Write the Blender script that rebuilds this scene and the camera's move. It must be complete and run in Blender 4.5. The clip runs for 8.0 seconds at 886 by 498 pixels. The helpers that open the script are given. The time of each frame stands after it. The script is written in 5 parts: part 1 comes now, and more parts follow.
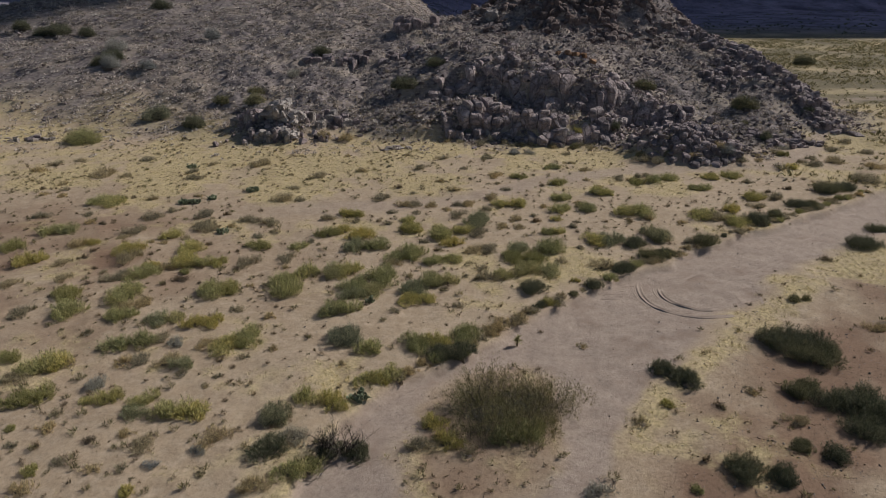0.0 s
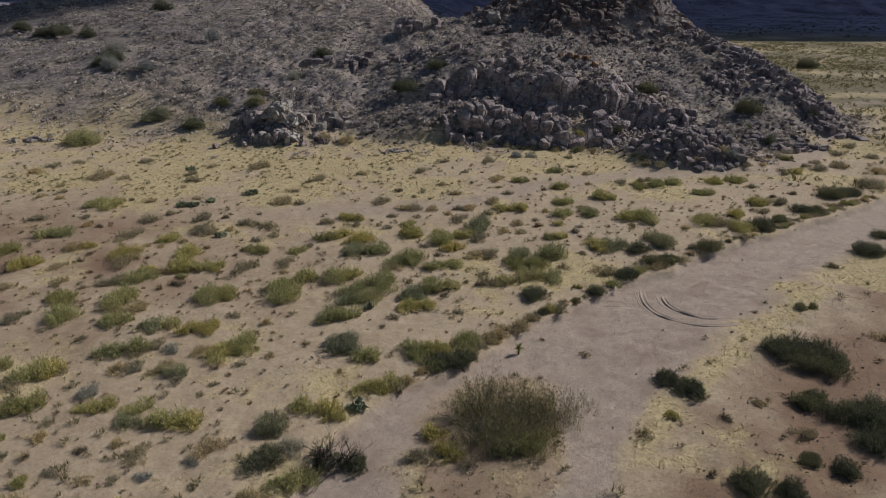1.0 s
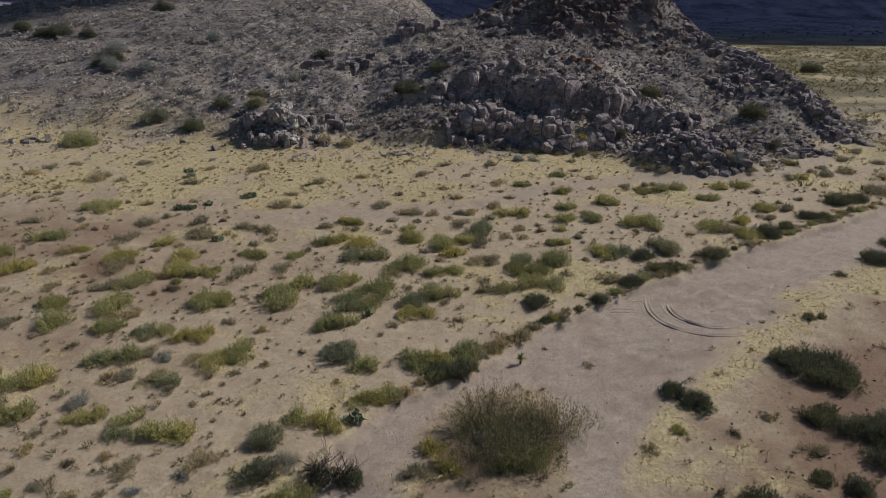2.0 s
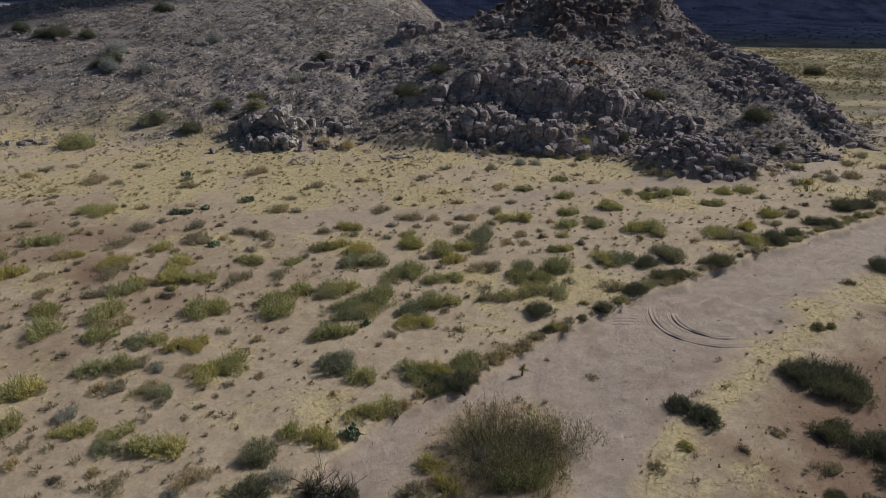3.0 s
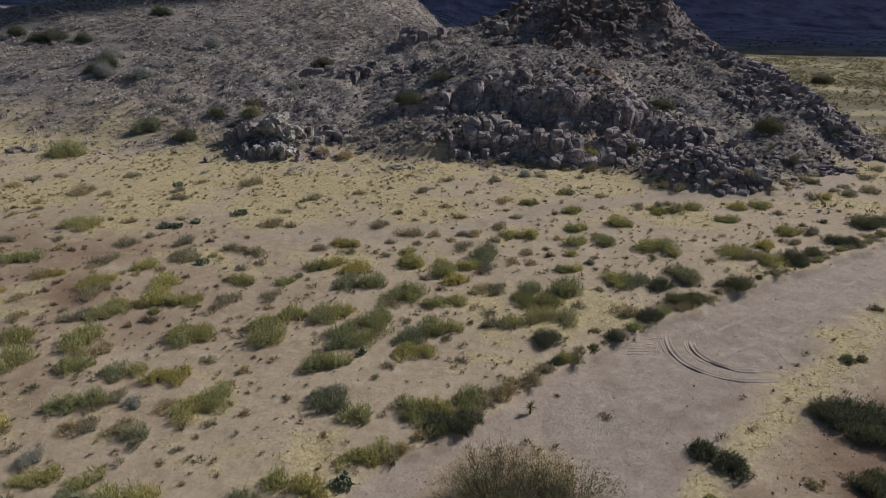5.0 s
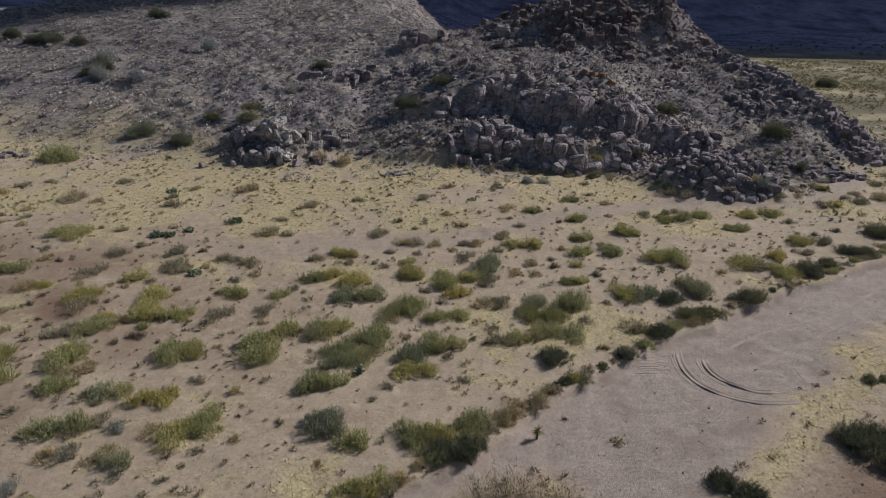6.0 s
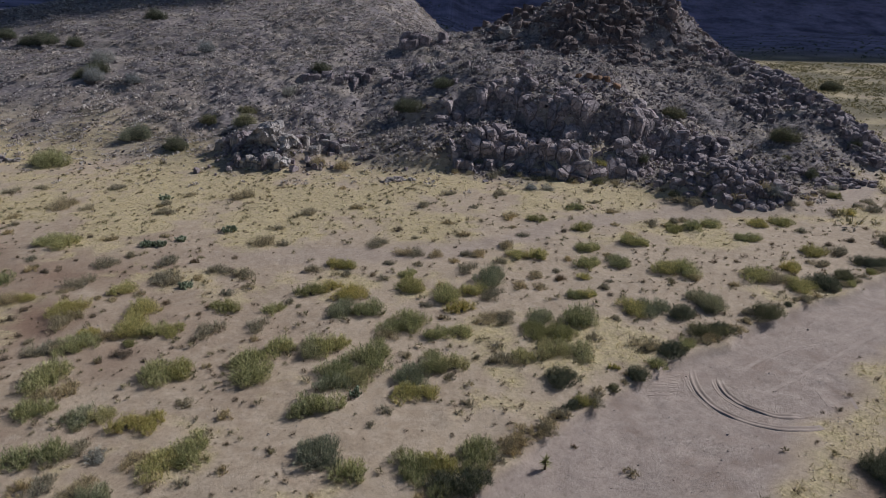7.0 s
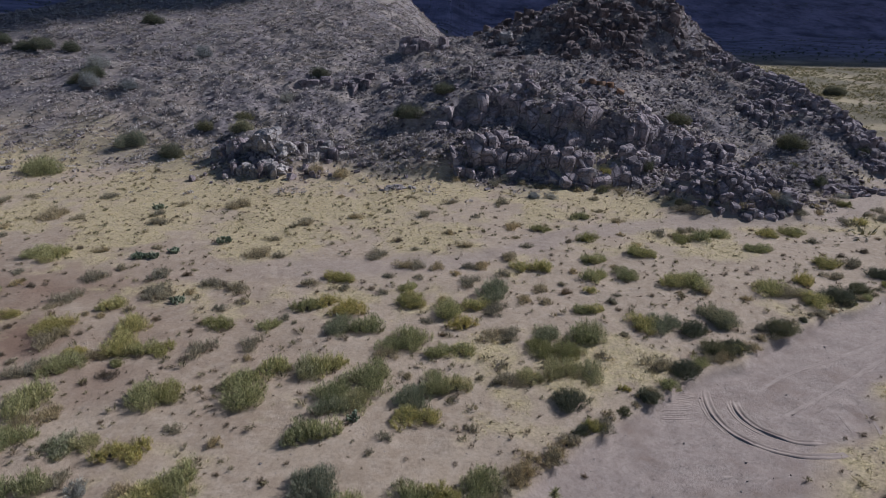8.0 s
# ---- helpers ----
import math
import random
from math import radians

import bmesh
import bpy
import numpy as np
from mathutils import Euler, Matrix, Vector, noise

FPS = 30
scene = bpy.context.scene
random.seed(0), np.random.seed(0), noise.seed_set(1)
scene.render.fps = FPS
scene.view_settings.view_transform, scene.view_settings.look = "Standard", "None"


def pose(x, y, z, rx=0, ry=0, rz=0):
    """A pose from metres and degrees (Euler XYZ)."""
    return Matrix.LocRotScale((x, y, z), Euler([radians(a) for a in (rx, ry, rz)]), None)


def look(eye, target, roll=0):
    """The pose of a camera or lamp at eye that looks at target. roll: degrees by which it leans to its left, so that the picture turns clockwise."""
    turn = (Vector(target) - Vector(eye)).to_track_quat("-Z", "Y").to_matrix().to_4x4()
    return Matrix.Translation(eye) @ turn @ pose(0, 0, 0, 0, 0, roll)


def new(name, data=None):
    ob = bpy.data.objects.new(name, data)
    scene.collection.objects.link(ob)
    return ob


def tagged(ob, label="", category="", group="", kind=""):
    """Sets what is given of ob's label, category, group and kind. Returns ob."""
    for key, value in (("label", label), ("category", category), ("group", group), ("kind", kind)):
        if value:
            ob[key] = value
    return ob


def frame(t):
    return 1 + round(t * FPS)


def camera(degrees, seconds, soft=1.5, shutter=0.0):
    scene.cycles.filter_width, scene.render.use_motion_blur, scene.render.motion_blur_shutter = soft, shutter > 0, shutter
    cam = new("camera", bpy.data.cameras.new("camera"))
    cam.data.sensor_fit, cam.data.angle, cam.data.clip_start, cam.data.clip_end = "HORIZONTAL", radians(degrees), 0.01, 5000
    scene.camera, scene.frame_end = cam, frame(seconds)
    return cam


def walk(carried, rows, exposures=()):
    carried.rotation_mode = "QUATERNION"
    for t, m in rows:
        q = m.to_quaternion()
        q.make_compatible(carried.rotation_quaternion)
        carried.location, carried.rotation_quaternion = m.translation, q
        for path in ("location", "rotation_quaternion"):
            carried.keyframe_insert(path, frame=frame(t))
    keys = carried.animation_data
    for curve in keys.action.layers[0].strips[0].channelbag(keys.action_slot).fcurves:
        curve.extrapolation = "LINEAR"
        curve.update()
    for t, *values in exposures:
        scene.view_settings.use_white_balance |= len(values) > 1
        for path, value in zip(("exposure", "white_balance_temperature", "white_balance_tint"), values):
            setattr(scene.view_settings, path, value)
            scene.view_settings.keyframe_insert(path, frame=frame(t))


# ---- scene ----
cam = camera(72.4, 8.0, soft=0.6)
PATH = [
    (0, (0.496, -0.452, 21.066), (0.452, 1.375, 20.253), -0.0),
    (0.5, (0.508, -0.126, 21.053), (0.462, 1.702, 20.244), 0.1),
    (1, (0.504, 0.294, 21.054), (0.457, 2.122, 20.246), 0.2),
    (1.5, (0.498, 0.779, 20.984), (0.45, 2.609, 20.179), 0.4),
    (3, (0.522, 2.327, 20.941), (0.469, 4.16, 20.143), 0.6),
    (3.5, (0.49, 2.954, 20.947), (0.436, 4.789, 20.152), 0.7),
    (4, (0.443, 3.689, 20.953), (0.389, 5.525, 20.161), 0.8),
    (4.5, (0.417, 4.509, 20.965), (0.361, 6.346, 20.177), 0.9),
    (6, (0.171, 7.348, 20.889), (0.115, 9.189, 20.111), 1.0),
    (6.5, (0.097, 8.371, 20.86), (0.04, 10.214, 20.085), 1.1),
    (7, (-0.015, 9.458, 20.832), (-0.071, 11.302, 20.059), 1.1),
    (7.5, (-0.111, 10.559, 20.838), (-0.167, 12.404, 20.069), 1.1),
    (8, (-0.23, 11.262, 20.826), (-0.285, 13.11, 20.065), 1.1),
]
# seconds, stops, white balance and tint of the picture, which drifts cooler
EXPOSURES = [(0, -0.27, 6420, 11), (1.5, -0.27, 6180, 9), (4.5, -0.27, 6120, 8), (6, -0.22, 5900, 10), (7, -0.21, 5720, 12), (8, -0.18, 5450, 15)]
walk(cam, [(t, look(eye, target, roll)) for t, eye, target, roll in PATH], EXPOSURES)

# ---- sky, sun, exposure ----
TO_SUN = Vector((0.7, 0.42, 0.58)).normalized()
world = bpy.data.worlds.new("world")
scene.world = world
world.use_nodes = True
wn = world.node_tree.nodes
sky = wn.new("ShaderNodeTexSky")
sky.sky_type = "NISHITA"
sky.sun_disc = False
sky.sun_elevation = math.asin(TO_SUN.z)
sky.sun_rotation = math.atan2(TO_SUN.x, TO_SUN.y)
sky.altitude = 1200
wn["Background"].inputs["Strength"].default_value = 0.048
world.node_tree.links.new(sky.outputs["Color"], wn["Background"].inputs["Color"])
sun = new("sun", bpy.data.lights.new("sun", "SUN"))
sun.data.energy = 3.9
sun.data.angle = radians(0.6)
sun.data.color = (1.0, 0.94, 0.86)
sun.matrix_world = look(TO_SUN * 300, (0, 0, 0))

# ---- numbers and small tools ----
RNG = np.random.default_rng(7)
LATTICE = np.random.default_rng(3).random((256, 256))


def smooth(a, b, v):
    t = np.clip((np.asarray(v, float) - a) / (b - a), 0, 1)
    return t * t * (3 - 2 * t)


def value_noise(x, y, size):
    u, v = np.asarray(x, float) / size, np.asarray(y, float) / size
    i, j = np.floor(u).astype(int), np.floor(v).astype(int)
    fu, fv = u - i, v - j
    fu, fv = fu * fu * (3 - 2 * fu), fv * fv * (3 - 2 * fv)
    i, j, i1, j1 = i % 256, j % 256, (i + 1) % 256, (j + 1) % 256
    a = LATTICE[i, j] * (1 - fu) + LATTICE[i1, j] * fu
    b = LATTICE[i, j1] * (1 - fu) + LATTICE[i1, j1] * fu
    return a * (1 - fv) + b * fv - 0.5


def fbm(x, y, size, octaves=4, gain=0.5):
    total, amp = 0, 1.0
    for k in range(octaves):
        total = total + amp * value_noise(np.asarray(x) + 37.3 * k, np.asarray(y) - 18.7 * k, size / 2**k)
        amp *= gain
    return total


BANK_X = [-9, -6.6, -5.4, -4.1, -2.1, 0.8, 2.7, 4.9, 6.8, 8.3, 10.9, 12.5, 15.1, 17.9, 19.9, 22.3, 26, 30.6, 39.6, 48, 90]
BANK_Y = [10, 22, 25.3, 26.7, 28.7, 30.9, 32.7, 35, 36.7, 37.9, 40.2, 41.7, 44, 45.2, 46.9, 48.4, 50.9, 53.4, 59.5, 64.6, 89]
VERGE_X = [3, 6.9, 8.5, 10.7, 13.3, 17.6, 22.4, 30.2, 40.3, 90]
VERGE_Y = [5, 19.8, 23.1, 26.2, 29.9, 34.9, 38.9, 46.0, 52.5, 80]


def bank_gap(x, y):
    """Metres from the cut bank towards the track (positive on the track)."""
    w = fbm(x, y, 2.5, 2) * 0.6
    return (np.interp(x, BANK_X, BANK_Y) - y) * 0.72 + w


def verge_gap(x, y):
    """Metres from the far verge of the track towards the track."""
    w = fbm(x + 50, y, 3.0, 3) * 1.6
    return (y - np.interp(x, VERGE_X, VERGE_Y)) * 0.72 + w


def island(x, y):
    """1 on the scrubby island between the two branches of the track."""
    u, v = x - 2.3, y - 24.5
    d = np.sqrt((u / 4.4) ** 2 + ((v - 0.55 * u) / 5.6) ** 2) + fbm(x, y, 4, 4) * 0.55
    return 1 - smooth(0.75, 1.15, d)


def track_mask(x, y):
    m = smooth(-0.1, 0.35, bank_gap(x, y)) * smooth(-0.5, 0.9, verge_gap(x, y)) * (1 - island(x, y))
    return m


def path_mask(x, y):
    """The faint wheel path along the foot of the hill and round its end."""
    py = np.interp(x, [-40, -13, 0, 10, 20, 32, 39, 49, 60, 68, 80], [52, 57, 59, 66, 70.5, 73, 73.5, 82, 99, 114, 122])
    d = np.abs(y - py) * 0.75 + fbm(x, y, 4, 2) * 1.0
    return (1 - smooth(0.8, 2.2, d)) * smooth(-30, -5, x) * (1 - smooth(90, 110, x))


def hill_edge(y):
    """The line x along which the rocky hill ends on the plain."""
    return np.interp(y, [70, 76, 82, 88, 92, 97, 105, 128, 150, 200], [36, 40, 47, 57, 62, 65, 68, 69, 57, 14])


def ground_z(x, y):
    x, y = np.asarray(x, float), np.asarray(y, float)
    far = -0.02 * np.clip(y - 105, 0, 450) * smooth(20, 80, x + (y - 105) * 0.3)
    foot = 82 + 0.25 * np.clip(-x - 30, 0, 120) + fbm(x, y, 14, 2) * 3
    up = np.clip(y - foot, 0, None)
    up = up * up / (up + 4)
    east = smooth(0, 17, hill_edge(y) - x + fbm(x, y, 9, 2) * 3)
    back = 1 - smooth(152, 200, y) * smooth(-22, 8, x)
    apron = (0.25 * np.minimum(up, 29) + 0.13 * np.clip(up - 29, 0, 29)) * east * back
    west = 0.2 * np.clip(y - 140, 0, 75) * smooth(2, -34, x) * smooth(-155, -85, x) * (1 - smooth(215, 300, y))
    u = (x - 31) / 20
    v = (y - 147) / np.where(y < 147, 16, 22)
    crag = fbm(x, y, 8, 4)
    peak = 10.8 * np.exp(-np.abs(u) ** 2.2 - np.abs(v) ** 2.8) * (1 + 0.3 * crag) + 1.6 * np.abs(crag) * np.exp(-np.abs(u) ** 4 - np.abs(v) ** 4)
    w = fbm(x, 0 * y, 7, 3) * 3.0
    shift = 0.2 * np.clip(x - 8, -8, 30)
    low = 2.3 * smooth(83.6, 86.4, y + w) * (1 - smooth(21, 26, x))
    high = 3.5 * smooth(92.6, 95.2, y + 1.3 * w + shift) * smooth(41, 20, x)
    ledge = (low + high) * smooth(-18, 4, x) * (1 - 0.75 * smooth(104, 130, y))
    mound = 3.7 * np.exp(-(np.abs((x - 30.5) / 6.3) ** 2.6) - np.abs((y - 79) / 4.8) ** 2.6)
    mound = mound + 1.3 * np.exp(-(((x + 25.5) / 6.5) ** 2) - ((y - 87) / 4.5) ** 2)
    spur = 2.2 * np.exp(-(((x + 9) / 6) ** 2) - ((y - 134) / 6) ** 2)
    ridge = 1.5 * np.exp(-(((x - np.interp(y, [92, 105, 125], [57, 56, 51])) / 3.2) ** 2)) * smooth(90, 97, y) * (1 - smooth(124, 134, y))
    hill = apron + west + peak + ledge + mound + spur + ridge
    rough = (fbm(x, y, 5, 4) * 0.9 + fbm(x + 5, y, 1.9, 3) * 0.75) * np.clip(hill * 0.35, 0, 1.0)
    r = np.hypot(x, y)
    mount = (0.24 * np.clip(y - 640 - 0.08 * np.abs(x), 0, 900) + 0.1 * np.clip(-x - 260, 0, 600) * smooth(120, 400, y)) * (1 + 0.5 * fbm(x, y, 260, 4))
    mount = mount + fbm(x, y, 45, 4) * 3.0 * smooth(300, 700, y)
    near = 1 - smooth(150, 400, r)
    wash = -0.5 * smooth(-0.05, 0.5, bank_gap(x, y)) * (1 - smooth(2.0, 9.0, bank_gap(x, y))) * near
    small = (fbm(x, y, 3.0, 3) * 0.10 + fbm(x, y, 0.9, 2) * 0.035) * near * (1 - 0.75 * track_mask(x, y))
    humps = 0.16 * np.clip(fbm(x + 9, y, 1.7, 2), 0, 1) * near * (1 - track_mask(x, y))
    dimples = 0.085 * fbm(x + 3, y, 0.9, 3) * track_mask(x, y) * near
    swell = fbm(x, y, 40, 2) * 0.35 + dimples
    return far + hill + rough + mount + wash + small + humps + swell


def grass_mask(x, y):
    n = fbm(x + 11, y + 5, 7, 4)
    zone = 0.62 * smooth(52, 66, y) * (1 - smooth(92, 105, y + 0.6 * np.clip(x, -60, 0))) * smooth(45, 20, x)
    strip = 0.72 * np.exp(-(((verge_gap(x, y) + 1.2 + 0.06 * np.clip(x - 14, 0, 20)) / 1.9) ** 2)) * smooth(9, 16, x)
    plain = 0.75 * smooth(38, 60, x - 0.15 * (y - 70)) * smooth(60, 75, y)
    bits = 0.3 + 0.22 * np.exp(-(((x + 8) / 5) ** 2) - ((y - 29) / 3.5) ** 2) + 0.3 * np.exp(-(((x + 11) / 5) ** 2) - ((y - 21.5) / 3) ** 2)
    east = -0.22 * smooth(-2, -5, verge_gap(x, y)) * smooth(6, 12, x)
    lim = np.maximum.reduce([zone, strip, plain, bits + east])
    return smooth(0.30, 0.66, lim + n * 0.9 + fbm(x, y, 1.1, 2) * 0.35) * (1 - track_mask(x, y)) * (1 - 0.8 * path_mask(x, y))


def hill_mask(x, y):
    foot = 81 - 3 * smooth(-4, 2, x) * smooth(50, 42, x) - 9 * smooth(20, 25, x) * smooth(46, 37, x) + 0.25 * np.clip(-x - 30, 0, 120)
    soft = smooth(-28, -45, x)
    m = smooth(-8 * soft, 9 + 18 * soft, y - foot + fbm(x, y, 9, 3) * (9 + 10 * soft) + 1 * soft) * smooth(-2, 6, hill_edge(y) + 1 - x + fbm(x, y, 6, 3) * 6)
    return np.clip(m, 0, 1)


def plain_mask(x, y):
    """The olive grass flat beyond the end of the hill."""
    return (1 - hill_mask(x, y)) * smooth(48, 75, x - 0.1 * (y - 80)) * smooth(72, 92, y) * np.clip(0.85 + 1.6 * fbm(x, y, 11, 3), 0.2, 1)


def red_mask(x, y):
    a = 0.75 * np.exp(-(((x + 34) / 17) ** 2) - ((y - 43) / 15) ** 2)
    b = 0.9 * np.exp(-(((x - 15) / 5) ** 2) - ((y - 22) / 5) ** 2) + 0.35 * np.exp(-(((x - 26) / 7) ** 2) - ((y - 33) / 5) ** 2)
    c = 0.8 * island(x, y)
    b = b + 0.85 * smooth(-1.5, -6, verge_gap(x, y)) * smooth(5, 9, x) * smooth(64, 50, y)
    return np.clip((a + b + c) * (0.9 + fbm(x, y, 4, 4) * 1.5), 0, 1)


def mesh_from(name, verts, faces, smooth_shade=False):
    """A mesh from an array of corners and an array of triangles."""
    me = bpy.data.meshes.new(name)
    verts, faces = np.asarray(verts, np.float32), np.asarray(faces, np.int32)
    k = faces.shape[1]
    me.vertices.add(len(verts))
    me.vertices.foreach_set("co", verts.ravel())
    me.loops.add(faces.size)
    me.loops.foreach_set("vertex_index", faces.ravel())
    me.polygons.add(len(faces))
    me.polygons.foreach_set("loop_start", np.arange(0, faces.size, k, dtype=np.int32))
    me.polygons.foreach_set("use_smooth", np.full(len(faces), smooth_shade))
    me.update(calc_edges=True)
    return me


def part(name, mesh, material, parent, label=""):
    ob = new(name, mesh)
    if material and not mesh.materials:
        mesh.materials.append(material)
    ob.parent = parent
    return tagged(ob, label)


# ---- materials ----
def material(name, rough=0.85):
    m = bpy.data.materials.new(name)
    m.use_nodes = True
    b = m.node_tree.nodes["Principled BSDF"]
    b.inputs["Roughness"].default_value = rough
    b.inputs["Specular IOR Level"].default_value = 0.25
    return m, m.node_tree.nodes, m.node_tree.links, b


def noise_node(nodes, links, coord, scale, detail=4, rough=0.6):
    n = nodes.new("ShaderNodeTexNoise")
    n.inputs["Scale"].default_value = scale
    n.inputs["Detail"].default_value = detail
    n.inputs["Roughness"].default_value = rough
    links.new(coord, n.inputs["Vector"])
    return n.outputs["Fac"]


def ramp(nodes, links, fac, stops):
    r = nodes.new("ShaderNodeValToRGB")
    links.new(fac, r.inputs["Fac"])
    e = r.color_ramp.elements
    while len(e) < len(stops):
        e.new(0.5)
    for k, (p, c) in zip(e, stops):
        k.position = p
        k.color = (*c, 1) if len(c) == 3 else c
    return r.outputs["Color"]


def mix(nodes, links, fac, a, b, kind="MIX"):
    n = nodes.new("ShaderNodeMix")
    n.data_type = "RGBA"
    n.blend_type = kind
    for sock, v in ((n.inputs[0], fac), (n.inputs[6], a), (n.inputs[7], b)):
        if isinstance(v, (int, float)):
            sock.default_value = v
        elif isinstance(v, tuple):
            sock.default_value = (*v, 1)
        else:
            links.new(v, sock)
    return n.outputs[2]


def bump(nodes, links, height, strength, distance, target):
    n = nodes.new("ShaderNodeBump")
    n.inputs["Strength"].default_value = strength
    n.inputs["Distance"].default_value = distance
    links.new(height, n.inputs["Height"])
    links.new(n.outputs["Normal"], target)
    return n


def soil_material():
    m, nd, lk, b = material("desert_soil", 0.95)
    co = nd.new("ShaderNodeNewGeometry").outputs["Position"]
    at = nd.new("ShaderNodeAttribute")
    at.attribute_name = "soil"
    sep = nd.new("ShaderNodeSeparateColor")
    lk.new(at.outputs["Color"], sep.inputs["Color"])
    road, grass, red, hill = sep.outputs[0], sep.outputs[1], sep.outputs[2], at.outputs["Alpha"]
    big = noise_node(nd, lk, co, 0.22, 5)
    mid = noise_node(nd, lk, co, 1.6, 6, 0.65)
    fine = noise_node(nd, lk, co, 5.5, 7, 0.75)
    grit = noise_node(nd, lk, co, 34.0, 3, 0.7)
    sand = ramp(nd, lk, big, [(0.3, SAND_A), (0.7, SAND_B)])
    sand = mix(nd, lk, ramp(nd, lk, mid, [(0.45, (0.0,) * 3), (0.72, (0.8,) * 3)]), sand, SAND_C)
    sand = mix(nd, lk, red, sand, RED_SAND)
    straw = ramp(nd, lk, fine, [(0.35, STRAW_A), (0.62, STRAW_B)])
    patch = nd.new("ShaderNodeMath")
    patch.operation = "MULTIPLY"
    lk.new(grass, patch.inputs[0])
    lk.new(ramp(nd, lk, mid, [(0.28, (0.15,) * 3), (0.55, (0.95,) * 3)]), patch.inputs[1])
    col = mix(nd, lk, patch.outputs[0], sand, straw)
    scree = ramp(nd, lk, mid, [(0.35, SCREE_A), (0.5, SCREE_B), (0.68, SCREE_C)])
    tan = ramp(nd, lk, noise_node(nd, lk, co, 0.16, 6, 0.65), [(0.46, (0.0,) * 3), (0.62, (0.6,) * 3)])
    scree = mix(nd, lk, tan, scree, SCREE_TAN)
    col = mix(nd, lk, hill, col, scree)
    flat = nd.new("ShaderNodeAttribute")
    flat.attribute_name = "far_plain"
    col = mix(nd, lk, flat.outputs["Fac"], col, ramp(nd, lk, mid, [(0.35, OLIVE_A), (0.65, OLIVE_B)]))
    # far slopes: the blue of skylit shade is put into their colour
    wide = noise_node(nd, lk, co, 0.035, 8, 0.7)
    slope = ramp(nd, lk, wide, [(0.35, FAR_BLUE_A), (0.65, FAR_BLUE_B)])
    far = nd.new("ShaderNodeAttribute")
    far.attribute_name = "far_blue_shade"
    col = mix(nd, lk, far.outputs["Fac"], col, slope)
    bare = ramp(nd, lk, mid, [(0.3, ROAD_A), (0.7, ROAD_B)])
    litter = nd.new("ShaderNodeMath")
    litter.operation = "MULTIPLY"
    lk.new(ramp(nd, lk, big, [(0.5, (0.0,) * 3), (0.64, (1.0,) * 3)]), litter.inputs[0])
    lk.new(ramp(nd, lk, fine, [(0.42, (0.15,) * 3), (0.6, (0.75,) * 3)]), litter.inputs[1])
    bare = mix(nd, lk, litter.outputs[0], bare, ROAD_LITTER)
    col = mix(nd, lk, road, col, bare)
    speck = ramp(nd, lk, grit, [(0.3, (0.45,) * 3), (0.5, (1.0,) * 3), (0.75, (1.3,) * 3)])
    col = mix(nd, lk, 0.75, col, speck, "MULTIPLY")
    blot = ramp(nd, lk, fine, [(0.28, (0.42,) * 3), (0.46, (1.0,) * 3), (0.72, (1.3,) * 3)])
    col = mix(nd, lk, 0.7, col, blot, "MULTIPLY")
    lk.new(col, b.inputs["Base Color"])
    h = mix(nd, lk, 0.35, fine, grit)
    bump(nd, lk, h, 0.8, 0.1, b.inputs["Normal"])
    return m


SAND_A, SAND_B, RED_SAND = (0.425, 0.324, 0.224), (0.515, 0.404, 0.286), (0.27, 0.178, 0.122)
SAND_C = (0.59, 0.48, 0.36)
STRAW_A, STRAW_B = (0.44, 0.352, 0.19), (0.66, 0.545, 0.315)
SCREE_A, SCREE_B, SCREE_C = (0.108, 0.092, 0.094), (0.225, 0.194, 0.19), (0.4, 0.346, 0.325)
SCREE_TAN = (0.44, 0.37, 0.29)
OLIVE_A, OLIVE_B = (0.12, 0.105, 0.062), (0.25, 0.205, 0.12)
# blue-violet tone of skylit shade, painted onto the far slopes
FAR_BLUE_A, FAR_BLUE_B = (0.085, 0.08, 0.125), (0.34, 0.31, 0.42)
ROAD_LITTER = (0.25, 0.175, 0.13)
ROAD_A, ROAD_B = (0.385, 0.303, 0.247), (0.475, 0.385, 0.32)


def leaf_material(name, a, b2, dry, vary=True):
    m, nd, lk, b = material(name, 0.7)
    isl = nd.new("ShaderNodeNewGeometry").outputs["Random Per Island"]
    col = ramp(nd, lk, isl, [(0.0, a), (0.45, b2), (0.78, dry)])
    info = nd.new("ShaderNodeObjectInfo").outputs["Random"]
    if not vary:
        info = noise_node(nd, lk, nd.new("ShaderNodeNewGeometry").outputs["Position"], 0.4, 3)
    tone = ramp(nd, lk, info, [(0.0, (0.85, 0.88, 0.84)), (0.5, (1.08, 1.08, 0.98)), (1.0, (1.4, 1.28, 0.95))])
    lk.new(mix(nd, lk, 1.0, col, tone, "MULTIPLY"), b.inputs["Base Color"])
    tr = nd.new("ShaderNodeBsdfTranslucent")
    lk.new(mix(nd, lk, 1.0, col, tone, "MULTIPLY"), tr.inputs["Color"])
    mx = nd.new("ShaderNodeMixShader")
    mx.inputs[0].default_value = 0.22
    lk.new(b.outputs[0], mx.inputs[1])
    lk.new(tr.outputs[0], mx.inputs[2])
    lk.new(mx.outputs[0], nd["Material Output"].inputs["Surface"])
    return m


def bark_material(name, a, b2):
    m, nd, lk, b = material(name, 0.9)
    co = nd.new("ShaderNodeTexCoord").outputs["Object"]
    lk.new(ramp(nd, lk, noise_node(nd, lk, co, 14, 4), [(0.3, a), (0.7, b2)]), b.inputs["Base Color"])
    return m


